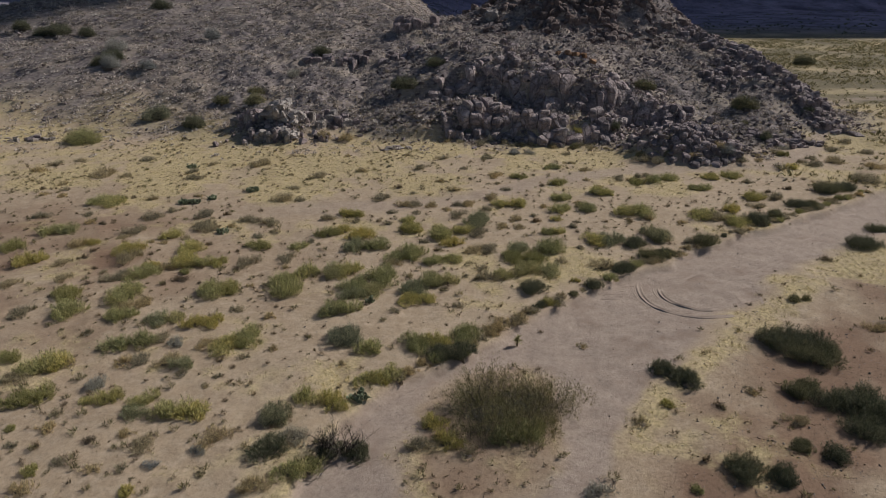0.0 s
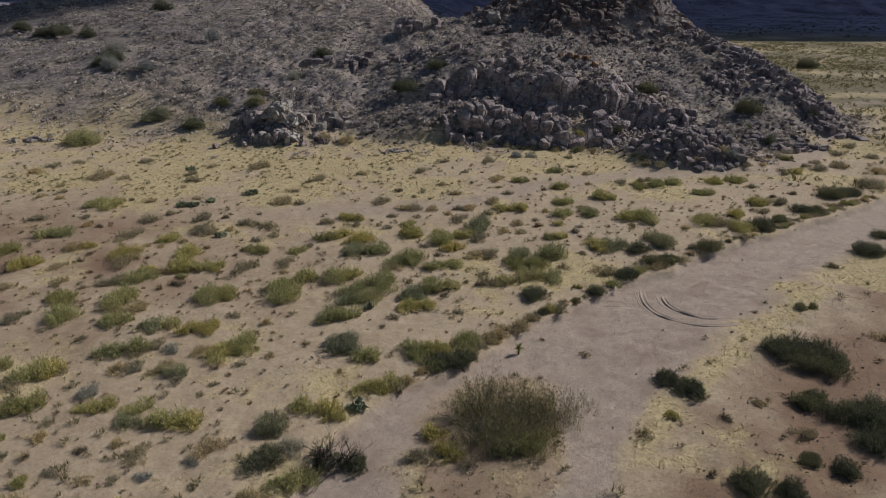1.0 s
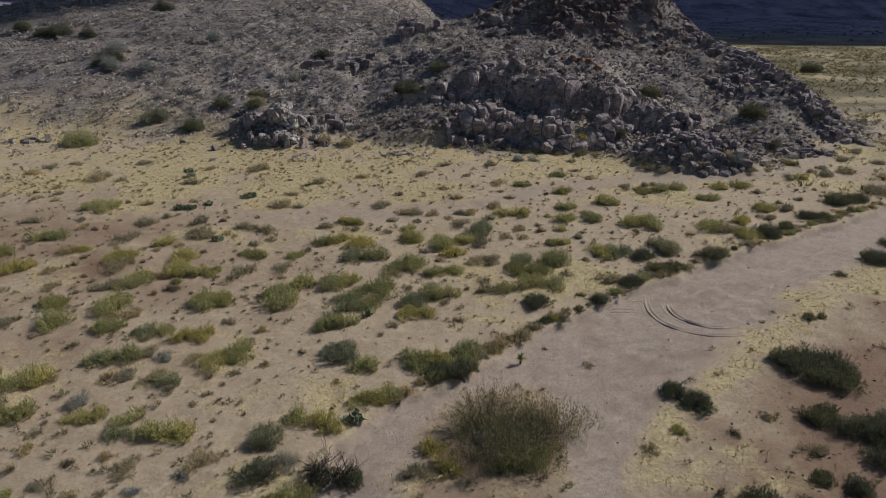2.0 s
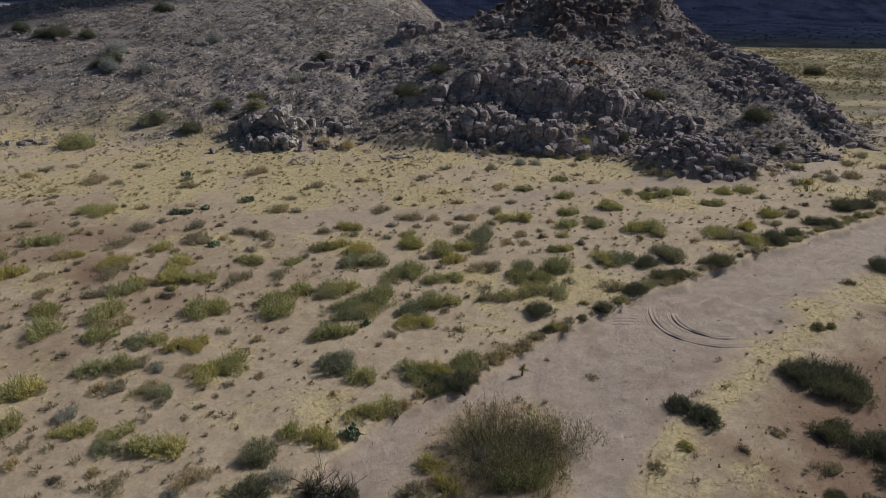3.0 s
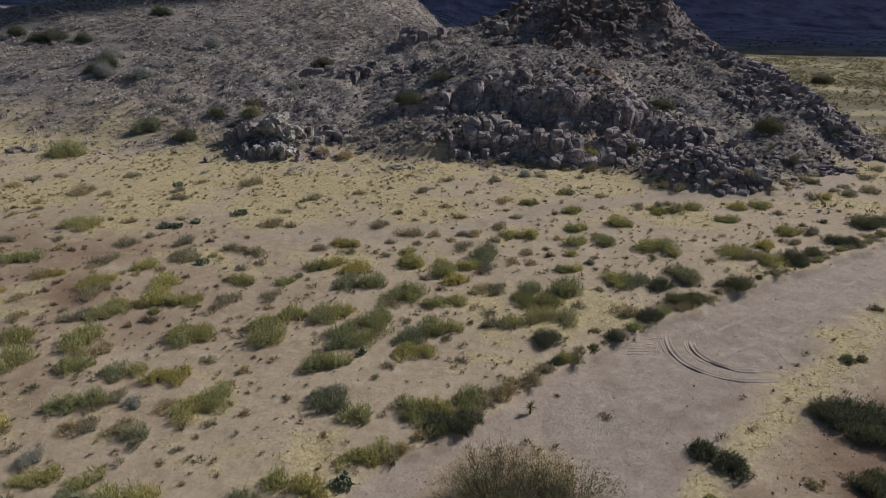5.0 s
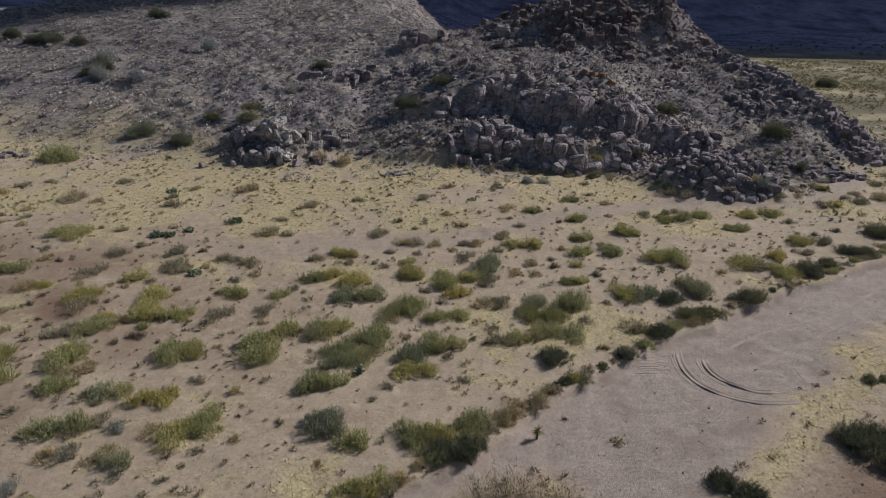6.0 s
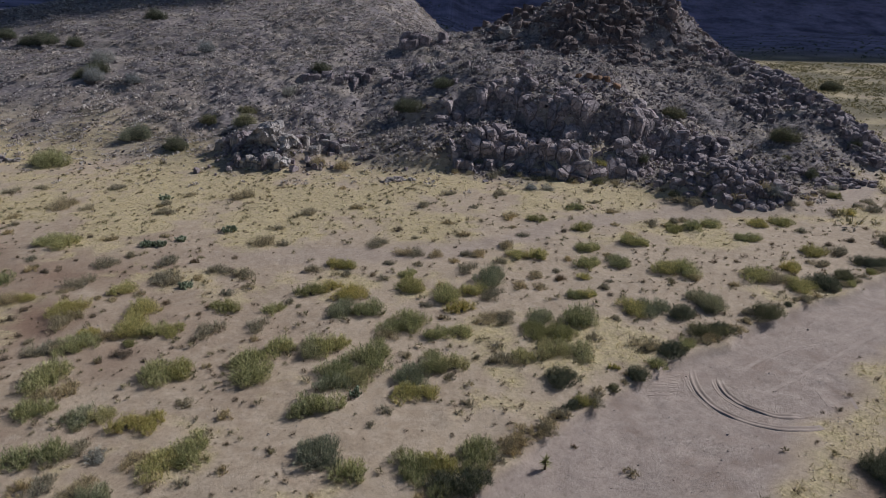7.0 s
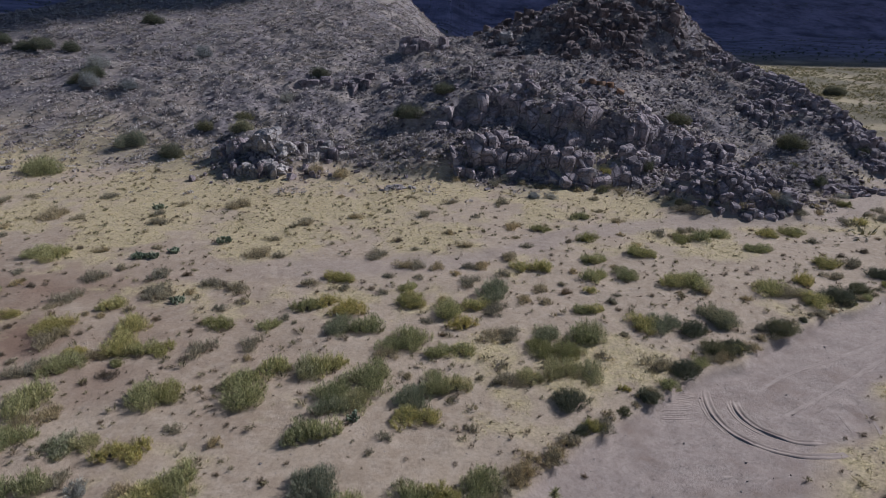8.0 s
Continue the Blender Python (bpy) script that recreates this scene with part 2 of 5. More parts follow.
def stone_material(name, a, b2, c):
    m, nd, lk, b = material(name, 0.9)
    co = nd.new("ShaderNodeNewGeometry").outputs["Position"]
    n1 = noise_node(nd, lk, co, 0.7, 7, 0.7)
    n2 = noise_node(nd, lk, co, 4.0, 6, 0.75)
    crack = nd.new("ShaderNodeTexVoronoi")
    crack.feature = "DISTANCE_TO_EDGE"
    crack.inputs["Scale"].default_value = 0.85
    bend = mix(nd, lk, 0.25, co, nd.new("ShaderNodeTexNoise").outputs["Color"], "ADD")
    lk.new(bend, crack.inputs["Vector"])
    open_joint = ramp(nd, lk, crack.outputs["Distance"], [(0.0, (0.0,) * 3), (0.07, (1.0,) * 3)])
    col = ramp(nd, lk, n1, [(0.3, a), (0.52, b2), (0.75, c)])
    spot = ramp(nd, lk, n2, [(0.3, (0.5,) * 3), (0.52, (1.0,) * 3), (0.75, (1.35,) * 3)])
    col = mix(nd, lk, 0.9, col, spot, "MULTIPLY")
    info = nd.new("ShaderNodeObjectInfo").outputs["Random"]
    isl = nd.new("ShaderNodeNewGeometry").outputs["Random Per Island"]
    col = mix(nd, lk, 1.0, col, ramp(nd, lk, info, [(0, (0.7, 0.69, 0.69)), (1, (1.3, 1.25, 1.2))]), "MULTIPLY")
    col = mix(nd, lk, 1.0, col, ramp(nd, lk, isl, [(0, (0.6,) * 3), (1, (1.45,) * 3)]), "MULTIPLY")
    lk.new(col, b.inputs["Base Color"])
    h = mix(nd, lk, 0.45, mix(nd, lk, 0.5, n1, n2), open_joint)
    bump(nd, lk, h, 1.0, 0.45, b.inputs["Normal"])
    return m


SOIL = soil_material()
ROCK = stone_material("grey_brown_rock", (0.15, 0.124, 0.13), (0.3, 0.256, 0.262), (0.54, 0.48, 0.48))
# darker brown tone of the stone, used on the peak only
DARK_ROCK = stone_material("dark_brown_rock", (0.085, 0.066, 0.062), (0.175, 0.138, 0.13), (0.33, 0.275, 0.255))
GREY_ROCK = stone_material("purple_grey_rock", (0.19, 0.158, 0.162), (0.36, 0.308, 0.31), (0.6, 0.535, 0.53))
PALE_ROCK = stone_material("pale_grey_rock", (0.27, 0.245, 0.225), (0.38, 0.35, 0.33), (0.5, 0.465, 0.44))
RUST_ROCK = stone_material("rust_stained_rock", (0.2, 0.12, 0.075), (0.3, 0.18, 0.11), (0.36, 0.25, 0.17))
LITTER = stone_material("brown_litter", (0.08, 0.056, 0.042), (0.16, 0.115, 0.085), (0.27, 0.2, 0.15))
BARK = bark_material("grey_bark", (0.075, 0.06, 0.05), (0.2, 0.165, 0.135))
LEAF = {
    "green": leaf_material("green_leaves", (0.1, 0.112, 0.046), (0.38, 0.385, 0.185), (0.69, 0.63, 0.36)),
    "yellow": leaf_material("yellow_green_leaves", (0.12, 0.13, 0.045), (0.37, 0.355, 0.14), (0.6, 0.54, 0.29)),
    "teal": leaf_material("blue_green_leaves", (0.06, 0.075, 0.055), (0.23, 0.25, 0.185), (0.52, 0.49, 0.36)),
    "dark": leaf_material("dark_olive_leaves", (0.04, 0.052, 0.034), (0.135, 0.15, 0.095), (0.33, 0.31, 0.22)),
    "sage": leaf_material("blue_grey_leaves", (0.13, 0.135, 0.15), (0.337, 0.35, 0.375), (0.55, 0.54, 0.53)),
    "ash": leaf_material("grey_green_leaves", (0.11, 0.118, 0.068), (0.33, 0.342, 0.205), (0.6, 0.57, 0.4)),
    "dry": leaf_material("dry_grey_green_leaves", (0.11, 0.095, 0.07), (0.34, 0.3, 0.22), (0.64, 0.56, 0.42)),
    "twig": leaf_material("dry_brown_twigs", (0.06, 0.045, 0.03), (0.15, 0.115, 0.08), (0.3, 0.23, 0.16)),
    "straw": leaf_material("straw_grass", (0.24, 0.195, 0.105), (0.56, 0.47, 0.275), (0.76, 0.67, 0.43), False),
    "tuft": leaf_material("small_dry_tufts", (0.06, 0.056, 0.033), (0.18, 0.165, 0.095), (0.4, 0.345, 0.215), False),
    "scrub": leaf_material("dry_olive_scrub", (0.08, 0.078, 0.04), (0.22, 0.2, 0.115), (0.42, 0.365, 0.22), False),
    "heath": leaf_material("brown_grey_scrub", (0.065, 0.056, 0.053), (0.19, 0.166, 0.152), (0.42, 0.365, 0.33), False),
    "grey": leaf_material("grey_scrub", (0.11, 0.097, 0.106), (0.38, 0.34, 0.355), (0.76, 0.69, 0.69), False),
}

# ---- ground, one sheet to the horizon ----
def spread(lo, hi, step, far_lo, far_hi, grow=1.13):
    mid = list(np.arange(lo, hi, step))
    s, v = step, mid[-1]
    while v < far_hi:
        s *= grow
        v += s
        mid.append(v)
    s, v, low = step, lo, []
    while v > far_lo:
        s *= grow
        v -= s
        low.append(v)
    return np.array(low[::-1] + mid)


def build_ground():
    xs = spread(-46, 52, 0.33, -3500, 3500)
    ys = np.concatenate([spread(16, 64, 0.3, -600, 0)[:-1], np.arange(64, 150, 0.5), spread(150, 151, 0.6, 150, 4500, 1.1)])
    gx, gy = np.meshgrid(xs, ys)
    z = ground_z(gx, gy)
    nx, ny = len(xs), len(ys)
    i = (np.arange(ny - 1)[:, None] * nx + np.arange(nx - 1)[None]).ravel()
    quads = np.stack([i, i + 1, i + nx + 1, i + nx], 1)
    me = mesh_from("ground", np.stack([gx, gy, z], -1).reshape(-1, 3), quads, True)
    x, y = gx.ravel(), gy.ravel()
    road = np.clip(track_mask(x, y) + 0.55 * path_mask(x, y), 0, 1)
    soil = np.stack([road, grass_mask(x, y), red_mask(x, y), hill_mask(x, y)], -1)
    att = me.attributes.new("soil", "FLOAT_COLOR", "POINT")
    att.data.foreach_set("color", soil.astype(np.float32).ravel())
    # how much of the painted blue shade each point takes, by distance
    far = me.attributes.new("far_blue_shade", "FLOAT", "POINT")
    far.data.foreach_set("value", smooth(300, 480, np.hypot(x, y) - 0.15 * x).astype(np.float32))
    flat = me.attributes.new("far_plain", "FLOAT", "POINT")
    flat.data.foreach_set("value", plain_mask(x, y).astype(np.float32))
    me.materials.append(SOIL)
    return tagged(new("ground", me), "pale sandy desert ground rising to rocky hills", "ground", kind="structure")


build_ground()


def build_cloud(shadow_at, wide, deep, seed, label):
    """A flat cloud 1 km up towards the sun from the place where its shadow lies."""
    bm = bmesh.new()
    bmesh.ops.create_icosphere(bm, subdivisions=5, radius=1)
    for v in bm.verts:
        p = v.co.copy()
        k = 1 + 0.22 * noise.fractal(p * 2.2 + Vector((seed, 0, 0)), 1.0, 2.0, 4)
        v.co = Vector((p.x * wide * k, p.y * deep * k, p.z * 45 * k))
    me = bpy.data.meshes.new("cloud")
    bm.to_mesh(me)
    bm.free()
    me.shade_smooth()
    me.materials.append(CLOUD_WHITE)
    ob = tagged(new("cloud", me), label, "cloud", kind="structure")
    ob.location = Vector(shadow_at) + TO_SUN * 1000
    return ob


CLOUD_WHITE, _, _, cloud_shader = material("cloud_white", 1.0)
cloud_shader.inputs["Base Color"].default_value = (0.9, 0.9, 0.9, 1)
build_cloud((200, 575, 0), 1500, 245, 0, "broad flat white cloud high over the plain")
build_cloud((-150, 215, 15), 78, 72, 4, "small flat white cloud high over the hill")

# ---- rocks ----
def rock_mesh(seed, flat=1.0, jitter=0.13, extra=5):
    """An angular, jointed stone about 1 m across: the hull of a box with shifted corners and a few more points."""
    rng = np.random.default_rng(seed)
    q = np.array([(i, j, k) for i in (-0.5, 0.5) for j in (-0.5, 0.5) for k in (-0.5, 0.5)])
    q[:, :2] *= 1 - 0.35 * rng.random() * (q[:, 2:] > 0)
    q += rng.uniform(-jitter, jitter, q.shape)
    more = rng.normal(size=(extra, 3))
    more *= 0.58 / np.abs(more).max(1)[:, None] * rng.uniform(0.85, 1.05, (extra, 1))
    q = np.concatenate([q, more]) * np.array([1.0, rng.uniform(0.6, 0.95), flat * rng.uniform(0.8, 1.1)])
    bm = bmesh.new()
    for v in q:
        bm.verts.new(v)
    bmesh.ops.convex_hull(bm, input=bm.verts)
    bmesh.ops.delete(bm, geom=[v for v in bm.verts if not v.link_faces], context="VERTS")
    bmesh.ops.bevel(bm, geom=list(bm.edges), offset=0.03, segments=1, affect="EDGES")
    bmesh.ops.triangulate(bm, faces=bm.faces)
    bmesh.ops.recalc_face_normals(bm, faces=bm.faces)
    bm.verts.index_update()
    verts = np.array([v.co[:] for v in bm.verts])
    faces = np.array([[v.index for v in f.verts] for f in bm.faces])
    bm.free()
    return verts, faces


def chip_mesh(seed):
    """A small sharp stone of few faces."""
    rng = np.random.default_rng(seed)
    q = rng.normal(size=(7, 3))
    q *= 0.5 / np.linalg.norm(q, axis=1)[:, None] * rng.uniform(0.8, 1.15, (7, 1))
    bm = bmesh.new()
    for v in q * (1, 0.8, 0.75):
        bm.verts.new(v)
    bmesh.ops.convex_hull(bm, input=bm.verts)
    bmesh.ops.delete(bm, geom=[v for v in bm.verts if not v.link_faces], context="VERTS")
    bmesh.ops.triangulate(bm, faces=bm.faces)
    bm.verts.index_update()
    verts = np.array([v.co[:] for v in bm.verts])
    faces = np.array([[v.index for v in f.verts] for f in bm.faces])
    bm.free()
    return verts, faces


def slab_mesh(seed, cuts=4):
    """A big weathered boulder with a broken, pitted face."""
    rng = np.random.default_rng(seed)
    bm = bmesh.new()
    bmesh.ops.create_cube(bm, size=1)
    bmesh.ops.subdivide_edges(bm, edges=bm.edges, cuts=cuts * 2, use_grid_fill=True)
    off = Vector(rng.uniform(0, 50, 3))
    for v in bm.verts:
        p = v.co.copy()
        r = Vector(np.sign(p) * np.abs(np.array(p)) ** 1.0)
        r *= 1 - 0.28 * max(0, p.length - 0.55) / 0.3
        c = noise.cell(p * 2.3 + off) * 0.12
        v.co = r + p.normalized() * (0.16 * noise.fractal(p * 2.4 + off, 1.0, 2.0, 4) + c - 0.05)
    bmesh.ops.triangulate(bm, faces=bm.faces)
    bm.verts.index_update()
    verts = np.array([v.co[:] for v in bm.verts])
    faces = np.array([[v.index for v in f.verts] for f in bm.faces])
    bm.free()
    return verts, faces


BLOCKS = [rock_mesh(100 + k, 0.9) for k in range(10)]
COLUMNS = [rock_mesh(200 + k, 1.6, 0.12, 3) for k in range(10)]
SLABS = [slab_mesh(400 + k) for k in range(5)]


def meshes_of(kind, shapes, mat):
    out = []
    for v, f in shapes:
        me = mesh_from(kind, v, f)
        me.materials.append(mat)
        out.append(me)
    return out


STONE = {
    "block": meshes_of("stone", BLOCKS, ROCK),
    "column": meshes_of("stone", COLUMNS, ROCK),
    "slab": meshes_of("boulder", SLABS, ROCK),
    "pale": meshes_of("boulder", SLABS, PALE_ROCK),
    "rust": meshes_of("stone", BLOCKS, RUST_ROCK),
}


def thing(name, x, y, label, category, group="", sink=0.0):
    ob = new(name)
    ob.location = (x, y, float(ground_z(x, y)) - sink)
    return tagged(ob, label, category, group)


def put_stone(owner, kind, x, y, size, rng, tall=1.0, sink=0.28, lean=14, turn=None):
    me = STONE[kind][int(rng.integers(len(STONE[kind])))]
    ob = new("boulder" if kind in ("slab", "pale") else "stone", me)
    ob.parent = owner
    z = float(ground_z(x, y)) + size * tall * (0.5 - sink)
    rz = rng.uniform(0, 360) if turn is None else turn + rng.normal(0, 14)
    base = owner.location
    ob.matrix_basis = pose(x - base.x, y - base.y, z - base.z, rng.normal(0, lean), rng.normal(0, lean), rz) @ Matrix.Diagonal(
        (size * rng.uniform(0.85, 1.2), size * rng.uniform(0.85, 1.2), size * tall, 1))
    return ob


def gather(rng, count, box, want):
    """Points in a box, kept as often as want(x, y) says."""
    pts = []
    while len(pts) < count:
        x = rng.uniform(box[0], box[1], 4000)
        y = rng.uniform(box[2], box[3], 4000)
        keep = rng.random(4000) < want(x, y)
        pts += list(zip(x[keep], y[keep]))
    return pts[:count]


def apart(pts, gap):
    """Drops points that stand closer than gap metres to one kept before."""
    kept = []
    for p in pts:
        if all((p[0] - q[0]) ** 2 + (p[1] - q[1]) ** 2 > gap * gap for q in kept):
            kept.append(p)
    return kept


def cells(rng, box, gap, want):
    """Joint pattern of a rock mass: cell polygons round jittered seeds where want(x, y) is high."""
    gx, gy = np.meshgrid(np.arange(box[0], box[1], gap[0]), np.arange(box[2], box[3], gap[1]))
    gx = gx + (np.arange(gx.shape[0]) % 2)[:, None] * gap[0] * 0.5
    s = np.stack([gx.ravel(), gy.ravel()], 1) + rng.uniform(-0.42, 0.42, (gx.size, 2)) * gap
    s = s[rng.random(len(s)) > 0.3]
    turn = np.array([[0.94, 0.34], [-0.34, 0.94]])
    mid = np.array([(box[0] + box[1]) / 2, (box[2] + box[3]) / 2])
    s = (s - mid) @ turn + mid
    use = rng.random(len(s)) < want(s[:, 0], s[:, 1])
    out = []
    for c in s[use]:
        poly = [c + np.array(o) * gap * 1.25 for o in ((-1, -1), (1, -1), (1, 1), (-1, 1))]
        for q in s[(np.abs(s - c) < 3.2 * np.array(gap)).all(1)]:
            d = q - c
            if d @ d < 1e-9:
                continue
            lim = (d @ d) / 2
            cut = []
            for k in range(len(poly)):
                p0, p1 = poly[k - 1], poly[k]
                s0, s1 = (p0 - c) @ d - lim, (p1 - c) @ d - lim
                if (s0 < 0) != (s1 < 0):
                    cut.append(p0 + (p1 - p0) * s0 / (s0 - s1))
                if s1 < 0:
                    cut.append(p1)
            poly = cut
            if len(poly) < 3:
                break
        if len(poly) >= 3:
            out.append((c, np.array(poly)))
    return out


def stone_block(rng, c, poly, gap, high, crack):
    """A jointed block over one cell: steep sides and a rounded, weathered top. Returns its corners and triangles."""
    n, size = len(poly), math.sqrt(gap[0] * gap[1])
    zc = float(ground_z(*c))
    tilt = rng.normal(0, 0.2, 2)
    lean = np.array([0.1, -0.06]) + rng.normal(0, 0.06, 2)
    low = float(ground_z(poly[:, 0], poly[:, 1]).min()) - 0.7
    mid = poly.mean(0)
    def ring(inset, drop, jit):
        p = mid + (poly - mid) * (1 - inset) + rng.normal(0, jit * size, poly.shape)
        z = zc + high - drop * size + (p - mid) @ tilt + 0.35 * (ground_z(p[:, 0], p[:, 1]) - zc)
        return np.column_stack([p + lean * max(high, 0.2), z])
    foot = np.column_stack([mid + (poly - mid) * (1 - crack), np.full(n, low)])
    rings = [foot, ring(crack, 0.34, 0.04), ring(crack + 0.07, 0.12, 0.03), ring(crack + 0.32, -0.02, 0.07)]
    for k in (2, 3):
        rings[k][:, 2] = np.maximum(rings[k][:, 2], rings[k - 1][:, 2] + 0.01)
    rings[1][:, 2] = np.maximum(rings[1][:, 2], low + 0.05)
    v = np.concatenate(rings + [[np.append(mid, rings[3][:, 2].mean() + 0.03 * size)]])
    f = []
    for k in range(3):
        for i in range(n):
            j = (i + 1) % n
            f += [(k * n + i, k * n + j, (k + 1) * n + j), (k * n + i, (k + 1) * n + j, (k + 1) * n + i)]
    f += [(3 * n + i, 3 * n + (i + 1) % n, 4 * n) for i in range(n)]
    return v, np.array(f)


def rock_mass(owner, rng, box, gap, want, rise, mats, crack=0.05, wild=0.35):
    """One stone for each cell; the nearest are parts of their own, the rest of the mass is one mesh."""
    base = np.array(owner.location[:])
    rest = []
    for k, (c, poly) in enumerate(sorted(cells(rng, box, gap, want), key=lambda e: e[0][1])):
        high = rise(float(c[0]), float(c[1])) * rng.uniform(1 - wild, 1 + wild) + rng.normal(0, 0.1 * gap[0])
        v, f = stone_block(rng, c, poly, gap, high, crack)
        if k >= 290:
            rest.append((v - base, f))
            continue
        at = np.array([*poly.mean(0), float(ground_z(*c))])
        ob = part("stone", mesh_from("stone", v - at, f), mats[int(rng.integers(len(mats)))], owner)
        ob.location = Vector(at - base)
    if rest:
        vs, fs, n = [], [], 0
        for v, f in rest:
            vs.append(v)
            fs.append(f + n)
            n += len(v)
        ob = part("stones_behind", mesh_from("stones_behind", np.concatenate(vs), np.concatenate(fs)), mats[0], owner, "more jointed blocks of the same rock")
        tagged(ob, kind="stuff")


def build_cliffs():
    """Two jointed ledges one above the other, the upper one running down to the plain."""
    rng = np.random.default_rng(21)
    def bend(x):
        return fbm(x, 0 * x, 7, 3) * 3.0
    lower = thing("rock_outcrop", 12, 85, "low ledge of upright jointed grey-brown rock", "rock outcrop")
    def want_low(x, y):
        v = y + bend(x)
        return np.clip(smooth(82.8, 83.6, v) * (1 - smooth(87.2, 88.6, v)) * smooth(-3, 0, x) * (1 - smooth(22, 26, x)), 0, 0.95)
    def step(x, y):
        return 0.25 + 0.45 * round(2.4 * float(np.clip(fbm(x, y, 4.0, 2) + 0.3, 0, 1)))
    rock_mass(lower, rng, (-4, 28, 80, 92), (1.05, 1.35), want_low, step, [GREY_ROCK], 0.035, 0.3)
    upper = thing("rock_outcrop", 16, 95, "long jointed rock cliff sloping down along the hill", "rock outcrop")
    def want_high(x, y):
        v = y + 1.3 * bend(x) + 0.2 * np.clip(x - 8, -8, 30)
        return np.clip(smooth(91.6, 92.6, v) * (1 - smooth(96.8, 99, v)) * smooth(-5, -1, x), 0, 0.95) * smooth(40, 33, x)
    rock_mass(upper, rng, (-6, 41, 82, 104), (1.25, 1.5), want_high, step, [GREY_ROCK], 0.035, 0.3)
    for x, y, z in ((18, 101, 1.1), (19.2, 101.4, 1.3), (20.6, 101.2, 1.0), (16.6, 101.8, 0.8), (22, 100.4, 1.0)):
        put_stone(upper, "rust", x, y, z, rng, 0.8)
    for x, y in apart(gather(rng, 50, (-2, 36, 83, 104), lambda x, y: 0.5 + 0 * x), 1.5):
        put_stone(upper, str(rng.choice(["slab", "block", "pale"], p=[0.45, 0.35, 0.2])), x, y, float(np.clip(rng.lognormal(-0.2, 0.4), 0.5, 1.8)), rng, rng.uniform(0.6, 1.0))


def build_left_outcrop():
    rng = np.random.default_rng(22)
    ob = thing("rock_outcrop", -25, 86, "low outcrop of cracked pale grey boulders on yellow grass", "rock outcrop")
    for x, y, s, tall, kind in ((-25.4, 87.4, 3.6, 0.85, "pale"), (-23.0, 86.8, 2.4, 0.85, "pale"), (-29.6, 88.3, 2.2, 1.0, "slab"), (-31.4, 88.6, 1.7, 0.9, "slab"),
                                (-24.3, 83.3, 2.1, 0.75, "pale"), (-22.4, 83.2, 1.5, 0.7, "pale"), (-26.0, 82.9, 1.1, 1.2, "pale")):
        put_stone(ob, kind, x, y, s, rng, tall, 0.18, 14)
    def want(x, y):
        a = np.exp(-(((x + 18.5) / 4.6) ** 2) - ((y - 88.6) / 2.1) ** 2) + 0.8 * np.exp(-(((x + 29.5) / 3.0) ** 2) - ((y - 88.3) / 1.6) ** 2)
        b = 0.7 * np.exp(-(((x + 26) / 5.5) ** 2) - ((y - 82.8) / 1.3) ** 2)
        return np.clip((a + b) * 1.5 - 0.3, 0, 0.9)
    rock_mass(ob, rng, (-34, -13, 80, 92), (0.8, 0.75), want, lambda x, y: 0.85, [ROCK, PALE_ROCK], 0.05, 0.7)
    pts = gather(rng, 110, (-34, -13, 80, 92), lambda x, y: np.exp(-(((x + 25) / 6.5) ** 2) - ((y - 86) / 3.6) ** 2))
    for x, y in apart(pts, 0.6):
        put_stone(ob, str(rng.choice(["block", "slab", "column"])), x, y, float(np.clip(rng.lognormal(-0.6, 0.4), 0.3, 1.2)), rng, rng.uniform(0.6, 1.1), lean=22)


def build_mound():
    rng = np.random.default_rng(23)
    ob = thing("rock_pile", 30.5, 78, "rounded pile of dark broken stones at the hill foot", "rock pile")
    rock_mass(ob, rng, (22, 40, 71, 87), (0.78, 0.8), lambda x, y: np.clip(np.exp(-(np.abs((x - 30.5) / 6.6) ** 3) - np.abs((y - 77.6) / 5.6) ** 3) * 1.7 - 0.35, 0, 0.95), lambda x, y: 0.5, [ROCK], 0.05, 0.7)


def build_peak():
    rng = np.random.default_rng(24)
    ob = thing("rocky_peak", 30, 138, "dark craggy rock peak of stacked boulders", "rocky peak")
    def want(x, y):
        u = (x - 31) / np.where(x < 31, 20, 22)
        m = np.exp(-np.abs(u) ** 3 * 0.8) * smooth(124, 129, y + fbm(x, y, 8, 2) * 9) * (1 - smooth(154, 157, y))
        return np.clip(m * (0.9 + 1.5 * fbm(x, y, 6, 2)) * 1.2, 0, 0.93)
    rock_mass(ob, rng, (6, 60, 120, 158), (1.2, 1.15), want, lambda x, y: 0.2 + 0.55 * round(3 * float(np.clip(fbm(x, y, 5, 3) + 0.2, 0, 1))), [DARK_ROCK], 0.035, 0.4)
    put_stone(ob, "pale", 7.6, 137, 2.2, rng, 0.9, 0.05, 5)


def build_ridge():
    rng = np.random.default_rng(25)
    ob = thing("rocky_ridge", 57, 110, "broken rock ridge running down to the plain", "rocky ridge")
    def want(x, y):
        line = np.interp(y, [92, 105, 125, 134], [57.5, 56.5, 51, 46])
        return np.clip(np.exp(-(((x - line) / 3.0) ** 2)) * 1.35 * (0.8 + fbm(x, y, 4, 2)) * smooth(89, 93, y), 0, 0.9)
    rock_mass(ob, rng, (42, 65, 90, 136), (0.95, 1.0), want, lambda x, y: 0.3 + 0.45 * round(2 * float(np.clip(fbm(x, y, 4, 2) + 0.25, 0, 1))), [ROCK], 0.04, 0.45)


